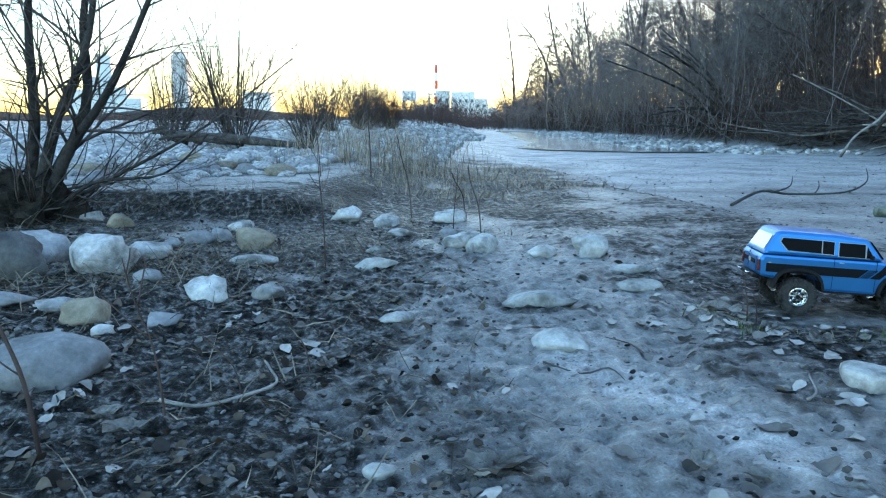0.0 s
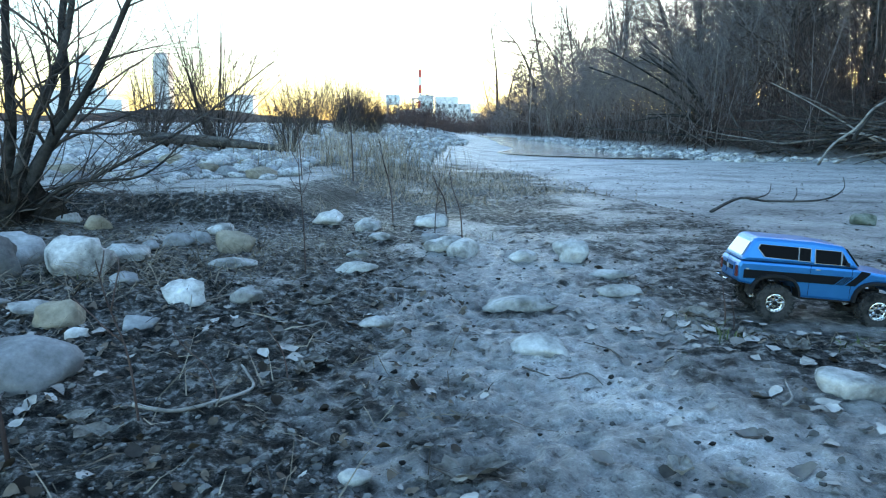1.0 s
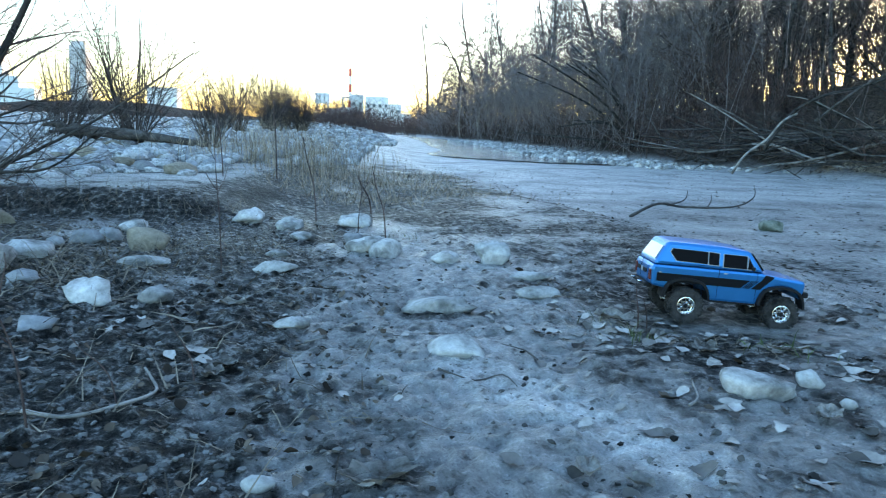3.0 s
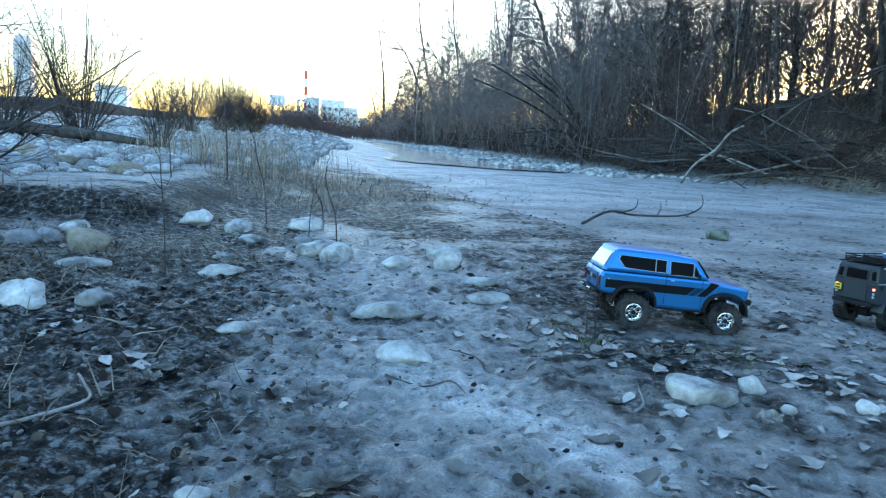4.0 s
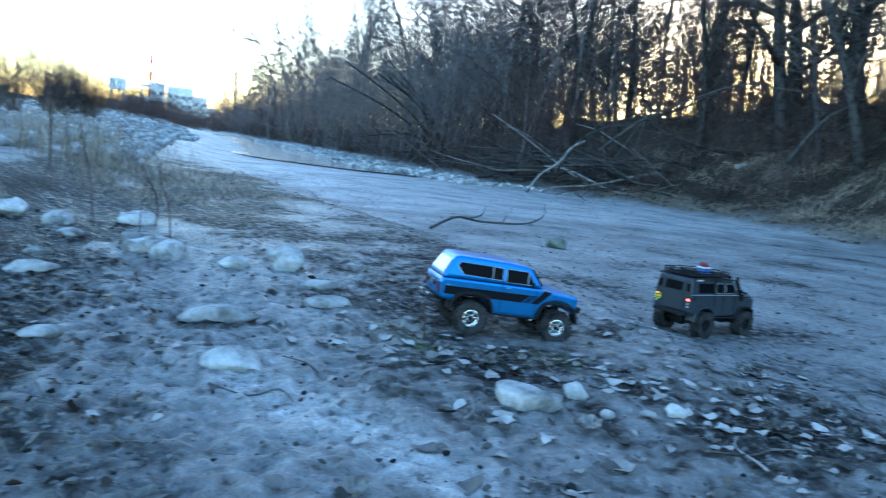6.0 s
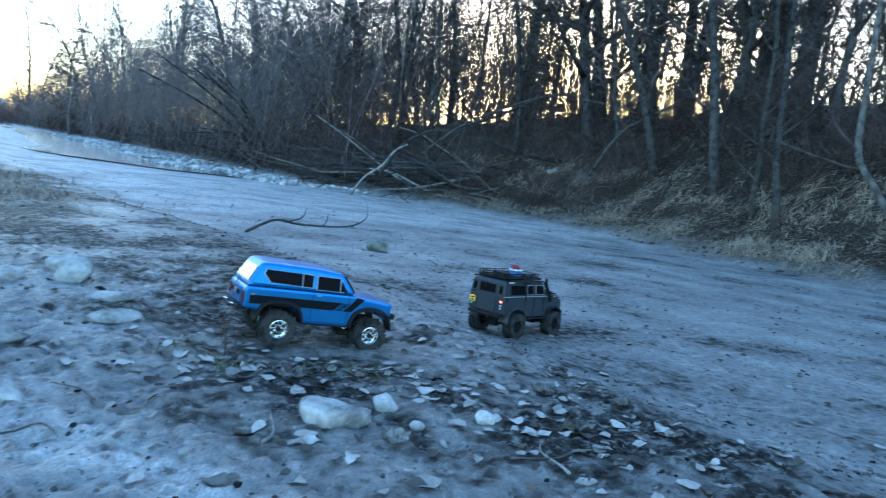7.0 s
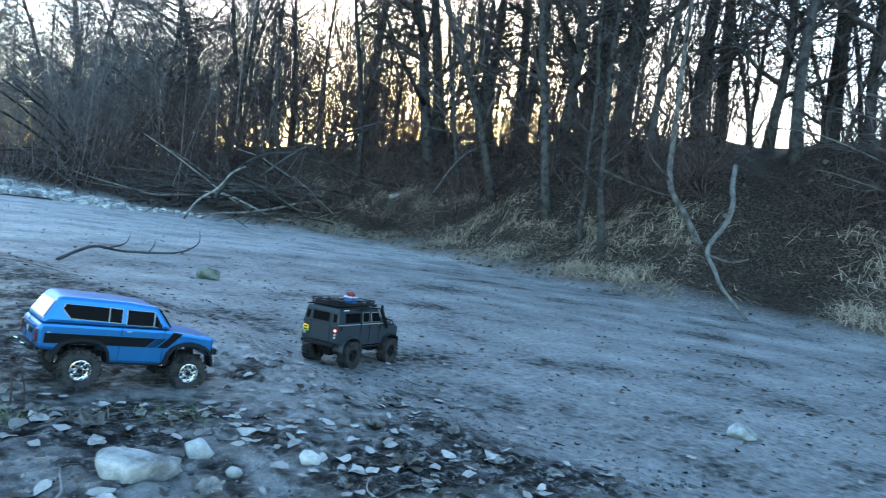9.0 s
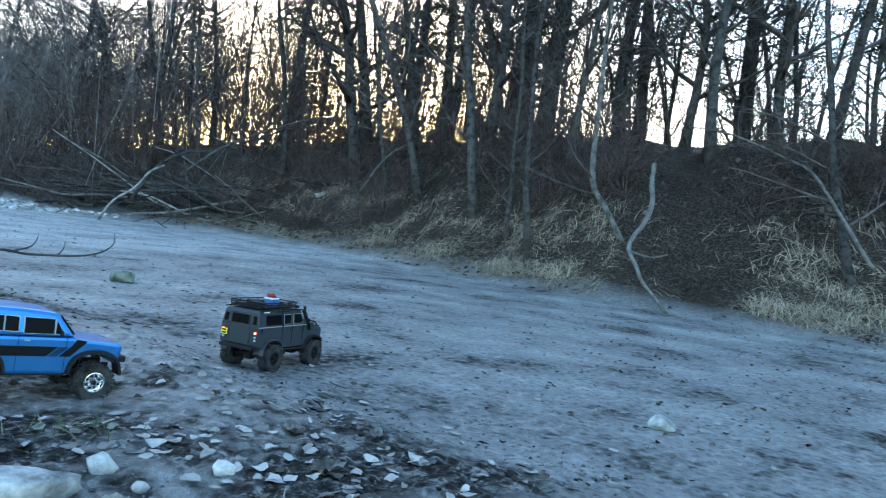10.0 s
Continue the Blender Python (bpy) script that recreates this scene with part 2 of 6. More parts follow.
def build_ground():
    gx = graded(-1.3, 1.9, 0.012, -3500, 3500, 1.068)
    gy = graded(0.85, 2.6, 0.012, -3500, 3500, 1.06)
    X, Y = np.meshgrid(gx, gy)
    Z = land(X, Y)
    back, terrace, channel = zones(X, Y)
    nx, ny = len(gx), len(gy)
    co = np.stack((X, Y, Z), -1).reshape(-1, 3)
    i = np.arange(nx * ny).reshape(ny, nx)
    quads = np.stack((i[:-1, :-1], i[:-1, 1:], i[1:, 1:], i[1:, :-1]), -1).reshape(-1, 4)
    me = bpy.data.meshes.new("ground")
    me.vertices.add(len(co))
    me.vertices.foreach_set("co", co.ravel())
    me.loops.add(quads.size)
    me.loops.foreach_set("vertex_index", quads.ravel())
    me.polygons.add(len(quads))
    me.polygons.foreach_set("loop_start", np.arange(0, quads.size, 4))
    me.polygons.foreach_set("use_smooth", np.ones(len(quads), bool))
    me.update()
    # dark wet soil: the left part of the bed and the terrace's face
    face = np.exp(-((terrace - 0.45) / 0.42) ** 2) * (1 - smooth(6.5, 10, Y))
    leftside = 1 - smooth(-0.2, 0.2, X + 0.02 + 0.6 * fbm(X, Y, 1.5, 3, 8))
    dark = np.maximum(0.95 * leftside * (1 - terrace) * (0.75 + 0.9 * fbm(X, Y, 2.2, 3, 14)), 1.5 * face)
    dark = np.maximum(dark, (0.2 - 0.2 * smooth(0.15, 0.6, X)) * (1 - terrace))
    dark = np.maximum(dark, 0.0) - (0.17 * np.exp(-((X - 0.26) / 0.34) ** 2) + 0.03 * smooth(0.25, 0.8, X) + 0.17 * channel) * (1 - terrace)
    dark = dark + 0.13 * np.clip(fbm(X, Y, 3.2, 3, 71) - 0.08, 0, 1) / 0.2 * (1 - terrace) * smooth(0.2, 0.7, X) * (1 - smooth(1.5, 2.1, X)) * (1 - smooth(4, 7, Y))
    # Terrace ground darkened among the cobbles: shade of the gaps painted in.
    dark = np.maximum(dark, 0.75 * smooth(5.3, 5.9, Y) * terrace * (1 - smooth(60, 120, Y)) * smooth(-0.2, 0.6, -1.0 - X + 0.12 * (Y - 5)))
    along = np.clip(((X - 0.33) * 0.29 - (Y - 1.65) * 0.55) / 0.387, 0, 1)
    streak = np.exp(-(((X - 0.33 - 0.29 * along) ** 2 + (Y - 1.65 + 0.55 * along) ** 2) / 0.075 ** 2))
    dark = np.maximum(dark, 0.62 * (1 - smooth(0.5, 1.7, X - 0.06 * Y)) * smooth(3.7, 4.6, Y) * (1 - smooth(8.5, 13, Y)) * (1 - terrace))
    dark = dark - 0.75 * streak
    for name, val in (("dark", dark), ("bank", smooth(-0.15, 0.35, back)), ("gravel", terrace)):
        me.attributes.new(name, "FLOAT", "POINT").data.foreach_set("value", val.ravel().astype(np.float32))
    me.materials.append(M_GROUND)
    return tagged(new("ground", me), "dried grey silt and dark wet mud of a river bed", "ground", kind="structure")


# ---- builders ----
def mesh_from(name, verts, faces, material, smooth_shade=True):
    me = bpy.data.meshes.new(name)
    me.from_pydata([tuple(v) for v in verts], [], faces)
    if smooth_shade:
        me.polygons.foreach_set("use_smooth", np.ones(len(me.polygons), bool))
    me.materials.append(material)
    me.update()
    return me


def tubes(lines, verts=None, faces=None):
    """Tapered tubes along polylines: each line is (points, radii, sides)."""
    verts = [] if verts is None else verts
    faces = [] if faces is None else faces
    for pts, radii, sides in lines:
        base = len(verts)
        n = len(pts)
        if sides == 2:  # a short twig that ends in a point
            d = (pts[-1] - pts[0]).normalized()
            u = d.orthogonal().normalized() * radii[0]
            w = d.cross(u)
            verts.extend((pts[0] + u, pts[0] - u * 0.5 + w * 0.87, pts[0] - u * 0.5 - w * 0.87, pts[-1]))
            faces.extend(((base, base + 1, base + 3), (base + 1, base + 2, base + 3), (base + 2, base, base + 3)))
            continue
        for k in range(n):
            d = (pts[min(k + 1, n - 1)] - pts[max(k - 1, 0)]).normalized()
            u = d.orthogonal().normalized() if abs(d.z) > 0.9 else d.cross(Vector((0, 0, 1))).normalized()
            if abs(d.z) > 0.9:
                u = (Vector((1, 0, 0)) - d * d.x).normalized()
            w = d.cross(u)
            for s in range(sides):
                a = 2 * math.pi * s / sides
                verts.append(pts[k] + (u * math.cos(a) + w * math.sin(a)) * radii[k])
        for k in range(n - 1):
            for s in range(sides):
                a, b = base + k * sides + s, base + k * sides + (s + 1) % sides
                faces.append((a, b, b + sides, a + sides))
        if sides > 3:
            faces.append(tuple(base + (n - 1) * sides + s for s in range(sides)))
            faces.append(tuple(base + s for s in reversed(range(sides))))
    return verts, faces


def wander(rng, start, way, length, steps, crook, lift=0.0):
    """A crooked polyline."""
    pts, d, p = [start.copy()], way.normalized(), start.copy()
    for k in range(steps):
        d = (d + Vector((rng.gauss(0, crook), rng.gauss(0, crook), rng.gauss(0, crook) + lift))).normalized()
        p = p + d * (length / steps)
        pts.append(p.copy())
    return pts


def grow(rng, stem, r0, r1, spec, out, level=0):
    """Limbs off a stem, and twigs off the limbs. spec: per level (count, from, length, crook, lift, sides)."""
    if level >= len(spec):
        return
    count, lo, length, crook, lift, sides, spread = spec[level]
    n = len(stem) - 1
    for k in range(count):
        f = lo + (1 - lo) * (k + rng.random()) / count
        i = min(int(f * n), n - 1)
        p = stem[i].lerp(stem[i + 1], f * n - i)
        along = (stem[i + 1] - stem[i]).normalized()
        side = Vector((rng.gauss(0, 1), rng.gauss(0, 1), rng.gauss(0, 0.5)))
        side = (side - along * side.dot(along)).normalized()
        way = along * (1 - spread) + side * spread
        ln = length * rng.uniform(0.55, 1.25) * (1.15 - 0.55 * f)
        r = max(0.0016, min((r0 + (r1 - r0) * f) * 0.6, ln * 0.017))
        steps = 1 if sides == 2 else 5 if level == 0 else 3
        pts = wander(rng, p, way, ln, steps, crook, lift)
        e = max(0.0012, r * 0.25)
        out.append((pts, [r + (e - r) * j / steps for j in range(steps + 1)], sides))
        grow(rng, pts, r, e, spec, out, level + 1)


def tree_proto(seed, height, r, lean=(0.0, 0.0), crook=0.05, spec=None, bark=None, twig=None, name="bare_tree"):
    """A leafless tree as an Empty with trunk and crown."""
    rng = random.Random(seed)
    steps = 14
    stem = wander(rng, Vector((0, 0, -0.15)), Vector((lean[0], lean[1], 1)), height, steps, crook, 0.03)
    radii = [r * (1.35 if k == 0 else 1.0) * (1 - 0.85 * k / steps) + 0.004 for k in range(steps + 1)]
    root = new(name)
    v, f = tubes([(stem, radii, 9)])
    t = new("trunk", mesh_from("trunk", v, f, bark or M_BARK))
    t.parent = root
    out = []
    grow(rng, stem, r, r * 0.15, spec, out)
    out = [(q, [t * 1.25 for t in rad], k) for q, rad, k in out]
    v, f = tubes(out)
    c = new("crown", mesh_from("crown", v, f, twig or M_TWIG))
    c.parent = root
    return root


def shrub_proto(seed, height, stems, spread, twigs, r=0.012, material=None, name="bare_shrub", side_len=0.4, thick=1.5):
    rng = random.Random(seed)
    root = new(name)
    main, fine = [], []
    for k in range(stems):
        a = rng.uniform(0, 2 * math.pi)
        o = rng.uniform(0.25, 1) * spread
        way = Vector((math.cos(a) * o, math.sin(a) * o, 1))
        p = Vector((math.cos(a) * 0.08 * rng.random(), math.sin(a) * 0.08 * rng.random(), -0.06))
        ln = height * rng.uniform(0.6, 1.1)
        pts = wander(rng, p, way, ln, 7, 0.09, 0.03)
        rr = r * rng.uniform(0.5, 1.2)
        main.append((pts, [rr * (1 - 0.85 * j / 7) + 0.001 for j in range(8)], 5))
        grow(rng, pts, rr, rr * 0.2, [(twigs, 0.15, height * side_len, 0.1, 0.03, 3, 0.5), (5, 0.1, height * side_len * 0.45, 0.12, 0.02, 2, 0.55)], fine)
    fine = [(q, [t * thick for t in rad], k) for q, rad, k in fine]
    v, f = tubes(main)
    s = new("stem_tangle", mesh_from("stem_tangle", v, f, material or M_BRUSH))
    s.parent = root
    v, f = tubes(fine)
    s = new("twig_crown", mesh_from("twig_crown", v, f, material or M_BRUSH))
    s.parent = root
    return root


def stone_mesh(rng, w, d, h, level=3, rugged=0.12):
    bm = bmesh.new()
    bmesh.ops.create_icosphere(bm, subdivisions=level, radius=0.5)
    o = Vector((rng.uniform(-50, 50), rng.uniform(-50, 50), rng.uniform(-50, 50)))
    cut = [(Vector((rng.gauss(0, 1), rng.gauss(0, 1), rng.gauss(0, 0.8))).normalized(), rng.uniform(0.3, 0.45)) for _ in range(9)]
    for v in bm.verts:
        p = v.co.copy()
        n = p.normalized()
        p = p * (1 + rugged * 1.6 * noise.noise(n * 1.3 + o) + rugged * 0.7 * noise.noise(n * 3.5 + o) + rugged * 0.25 * noise.noise(n * 9 + o))
        for c, lim in cut:
            over = p.dot(c) - lim
            if over > 0:
                p -= c * over * 0.85
        v.co = Vector((p.x * w, p.y * d, p.z * h))
    me = bpy.data.meshes.new("stone")
    bm.to_mesh(me)
    bm.free()
    me.polygons.foreach_set("use_smooth", np.ones(len(me.polygons), bool))
    return me


def stone(x, y, w, d, h, tone, label, seed, turn=0.0, sink=0.35, level=3, rugged=0.12):
    rng = random.Random(seed)
    me = stone_mesh(rng, w, d, h, level, rugged)
    me.materials.append(M_STONE[tone])
    ob = new("stone", me)
    ob.matrix_world = pose(x, y, land_z(x, y) + h * (0.5 - sink), rng.uniform(-5, 5), rng.uniform(-5, 5), turn)
    return tagged(ob, label, "stone", "stones on the river bed")


build_ground()

# ---- stones on the bed ----
def bed_stones():
    # x, y, width, depth, height, tone, label, turn
    groups = (
        (
        (-0.86, 1.48, 0.300, 0.200, 0.140, "grey", "large smooth blue-grey boulder half sunk in mud", 29),
        (-1.32, 2.69, 0.252, 0.214, 0.205, "white", "rounded white boulder among dry grass", 26),
        (-1.62, 2.89, 0.276, 0.234, 0.200, "grey", "rounded grey boulder beside a white one", 29),
        (-1.55, 2.55, 0.208, 0.176, 0.234, "dark", "dark grey boulder with a pale vein", 31),
        (-1.02, 2.00, 0.151, 0.129, 0.099, "tan", "smooth brown oval stone", 27),
        (-1.23, 2.97, 0.211, 0.179, 0.104, "pale", "long pale grey stone in dead grass", 22),
        (-1.14, 3.34, 0.148, 0.126, 0.082, "grey", "blue-grey rounded stone in grass", 19),
        (-1.06, 3.39, 0.123, 0.105, 0.095, "grey", "small blue-grey stone on dark soil", 17),
        (-0.87, 3.28, 0.219, 0.186, 0.115, "tan", "tan rounded boulder with a pale band", 15),
        (-1.07, 3.81, 0.150, 0.127, 0.065, "white", "small white stone in dead grass", 16),
        (-0.76, 2.25, 0.154, 0.131, 0.107, "white", "angular white stone streaked with mud", 19),
        (-0.56, 2.22, 0.103, 0.088, 0.067, "pale", "pale flat stone among leaves", 14),
        ),
        (
        (-0.56, 4.25, 0.195, 0.166, 0.111, "white", "white angular stone on mud", 7),
        (-0.31, 4.03, 0.168, 0.143, 0.101, "pale", "pale rounded stone on mud", 4),
        (-0.22, 3.60, 0.139, 0.118, 0.053, "pale", "small pale stone on mud", 4),
        (-0.13, 1.95, 0.122, 0.063, 0.034, "pale", "pale flat oval stone pressed in mud", 4),
        (0.29, 1.75, 0.166, 0.103, 0.073, "pale", "pale wedge-shaped stone with a white vein", -9),
        (0.92, 1.46, 0.190, 0.107, 0.072, "white", "long white slab of stone caked with silt", -31),
        (1.08, 1.49, 0.071, 0.061, 0.062, "pale", "small pale stone beside a long slab", -35),
        (0.29, 2.21, 0.248, 0.133, 0.070, "pale", "long low pale rock half buried in mud", -6),
        (0.64, 3.05, 0.184, 0.157, 0.140, "pale", "rough pale rock caked with silt", -11),
        (0.42, 3.08, 0.124, 0.105, 0.078, "white", "pale smooth stone in mud", -7),
        (0.11, 3.29, 0.243, 0.193, 0.093, "white", "broad white stone on mud", -1),
        (0.04, 4.17, 0.263, 0.201, 0.088, "white", "long white stone on mud", 0),
        ),
        (
        (0.03, 3.49, 0.111, 0.095, 0.066, "grey", "small grey stone behind a white one", 0),
        (3.12, 5.06, 0.200, 0.150, 0.105, "green", "mossy grey-green stone on silt", -31),
        (3.12, 1.06, 0.103, 0.088, 0.086, "pale", "small blue-white stone alone on silt", -72),
        (0.72, 2.70, 0.173, 0.099, 0.049, "pale", "flat pale slab flush with mud", -14),
        (0.66, 2.37, 0.167, 0.083, 0.047, "pale", "flat pale slab coated with silt", -14),
        (-2.03, 4.14, 0.148, 0.126, 0.080, "pale", "pale stone below the terrace", 26),
        (-1.76, 3.88, 0.177, 0.151, 0.107, "tan", "brown-grey stone below the terrace", 24),
        (-1.04, 2.47, 0.102, 0.087, 0.062, "grey", "blue-grey round stone on dark soil", 23),
        (-0.76, 2.86, 0.203, 0.102, 0.057, "pale", "flat grey-white stone on dark soil", 15),
        (-0.27, 2.80, 0.160, 0.080, 0.045, "pale", "flat pale stone pressed in mud", 5),
        (-0.78, 1.93, 0.120, 0.085, 0.057, "grey", "low grey stone sunk in mud", 22),
        (-1.15, 2.08, 0.136, 0.090, 0.049, "pale", "pale flat stone in mud", 29),
        ),
        (
        (-0.91, 1.84, 0.072, 0.047, 0.030, "white", "small white pebble stone", 26),
        (-0.10, 1.06, 0.063, 0.033, 0.031, "pale", "bluish smooth stone sunk in mud", 5),
        (-0.29, 3.17, 0.116, 0.071, 0.033, "pale", "thin flat pale stone", 5),
        (-1.23, 3.22, 0.089, 0.076, 0.060, "grey", "small blue-grey stone on dark soil", 21),
        (1.27, 1.35, 0.056, 0.046, 0.044, "white", "small white flat stone on silt", -42),
        (-1.39, 2.16, 0.209, 0.114, 0.059, "grey", "low grey stone in mud", 33),
        (1.10, 1.38, 0.039, 0.030, 0.033, "white", "small white pebble stone on mud", -34),
        (0.16, 3.20, 0.151, 0.128, 0.106, "white", "white stone on mud beside a clump of grass", 0),
        ),
    )
    k = 0
    for rows in groups:
        for x, y, w, d, h, tone, label, turn in rows:
            k += 1
            stone(x, y, w, d, h, tone, label, 100 + k, turn, 0.3, 3 if w > 0.1 else 2, 0.26)


bed_stones()


# ---- bare trees on the right bank ----
FULL = [(24, 0.12, 2.5, 0.12, 0.04, 4, 0.62), (8, 0.15, 1.1, 0.15, 0.04, 3, 0.6), (13, 0.1, 0.6, 0.16, 0.02, 2, 0.6)]
SLIM = [(22, 0.12, 1.6, 0.11, 0.05, 3, 0.6), (7, 0.15, 0.75, 0.15, 0.04, 3, 0.6), (11, 0.1, 0.45, 0.15, 0.02, 2, 0.6)]
THIN = [(20, 0.1, 1.2, 0.11, 0.05, 3, 0.55), (16, 0.1, 0.6, 0.15, 0.04, 2, 0.55)]


def bank_trees():
    protos = [
        tree_proto(1, 11.0, 0.15, (0.02, 0.0), 0.06, FULL),
        tree_proto(2, 9.0, 0.11, (-0.05, 0.04), 0.08, FULL),
        tree_proto(3, 10.0, 0.08, (0.0, 0.03), 0.05, SLIM),
        tree_proto(4, 8.5, 0.06, (0.04, -0.02), 0.06, SLIM),
        tree_proto(5, 7.5, 0.045, (0.0, 0.0), 0.07, THIN),
        tree_proto(6, 11.5, 0.2, (0.05, -0.05), 0.05, FULL),
    ]
    labels = ("tall bare deciduous tree with spreading grey limbs", "crooked bare tree with forked grey limbs", "slim bare tree with upswept twigs",
              "slender bare tree leaning over the bank", "thin bare young tree on the bank", "thick dark bare tree at the top of the bank")
    for p, t in zip(protos, labels):
        tagged(p, t, "tree", "bare trees on the bank")
    rng = random.Random(42)
    # trunks told apart one by one: x, y, which, size, turn, lean towards x and y in degrees
    singles = ((10.80, 6.24, 3, 0.95, 0, -5, 6), (11.16, 6.89, 4, 0.9, 80, -10, 9), (11.63, 7.95, 2, 1.1, 30, -3, 3), (12.04, 9.69, 2, 1.05, 140, -10, 10),
               (12.25, 10.74, 4, 1.1, 210, -7, 7), (12.65, 12.19, 1, 1.25, 20, -9, 9), (14.92, 8.67, 5, 1.2, 60, 0, 0), (15.74, 7.07, 0, 1.05, 100, 0, 0),
               (12.4, 24.0, 1, 1.25, 10, -4, 2), (13.0, 21.0, 2, 1.2, 75, -2, 2), (13.47, 9.09, 1, 1.1, 250, -3, 2), (12.85, 4.09, 2, 1.2, 300, -1, 5),
               (13.6, 2.4, 2, 1.1, 200, 0, -2), (13.9, 13.2, 0, 1.0, 330, -7, 8), (14.6, 5.2, 1, 0.9, 290, -2, 3), (14.2, 3.4, 1, 0.9, 20, -3, 0))
    first = set()
    spots = []
    for x, y, which, size, turn, lx, ly in singles:
        spots.append((x, y, which, size, turn, lx, ly))
    while len(spots) < 132:
        k = len(spots)
        y = rng.uniform(-9, 34) if k < 74 else rng.uniform(2, 15) if k < 94 else rng.uniform(26, 72) if k < 124 else rng.uniform(70, 125)
        d = rng.uniform(4, 14) if 74 <= k < 94 else rng.uniform(0.6, 8) if k >= 94 else rng.choice((rng.uniform(2.2, 6.5), rng.uniform(4, 16)))
        x = float(np.interp(y, FOOT_Y, FOOT_X)) + d
        if min(math.hypot(x - s[0], y - s[1]) for s in spots) < 0.75:
            continue
        spots.append((x, y, rng.choice((1, 2, 2, 3, 3, 3, 4, 4, 4, 2) if y < 16 else (0, 1, 2, 2, 3, 3, 4, 4, 1)), rng.uniform(0.75, 1.1) * (1.0 if y < 20 else 0.9 if k < 94 else 1.15 if y < 40 else 1.4), rng.uniform(0, 360), rng.uniform(-8, 1), rng.uniform(-1, 7)))
    for x, y, which, size, turn, lx, ly in spots:
        m = Matrix.Translation((x, y, land_z(x, y))) @ pose(0, 0, 0, -ly, lx, 0) @ pose(0, 0, 0, 0, 0, turn) @ Matrix.Scale(size, 4)
        if which in first:
            copy_thing(protos[which], m).scale = (size,) * 3
        else:
            first.add(which)
            protos[which].matrix_world = m


bank_trees()


def bank_brush():
    protos = [shrub_proto(11, 3.0, 9, 0.6, 7), shrub_proto(12, 2.0, 9, 0.9, 6), shrub_proto(13, 4.2, 8, 0.4, 9, 0.018), shrub_proto(14, 1.4, 9, 1.3, 5)]
    for p, t in zip(protos, ("leafless reddish-brown shrub with many thin stems", "low tangled leafless shrub on the bank", "tall thin leafless shrub between trees", "sprawling leafless bramble over leaf litter")):
        tagged(p, t, "shrub", "leafless shrubs on the bank")
    rng = random.Random(7)
    first = set()
    for k in range(265):
        y = rng.uniform(-7, 30) if k < 105 else rng.uniform(-5, 15) if k < 155 else rng.uniform(10, 14.6) if k < 175 else rng.choice((rng.uniform(-5, 2.6), rng.uniform(5, 11))) if k < 225 else rng.uniform(30, 110)
        d = rng.uniform(0.5, 3.2) if 155 <= k < 175 else rng.uniform(1.9, 4.8) if y < 15 else rng.uniform(0.3, 5.5)
        if 2.0 < y - 0.42 * d < 3.9 and d < 4.5 and y < 6:
            continue
        x = float(np.interp(y, FOOT_Y, FOOT_X)) + d
        which = k % 4 if y > 15 else (1, 3)[k % 2]
        size = rng.uniform(0.7, 1.25) if y > 15 else rng.uniform(0.5, 0.85)
        m = Matrix.Translation((x, y, land_z(x, y))) @ pose(0, 0, 0, rng.uniform(-15, 10), rng.uniform(-22, 5), 0) @ pose(0, 0, 0, 0, 0, rng.uniform(0, 360)) @ Matrix.Scale(size, 4)
        if which in first:
            copy_thing(protos[which], m).scale = (size,) * 3
        else:
            first.add(which)
            protos[which].matrix_world = m


bank_brush()


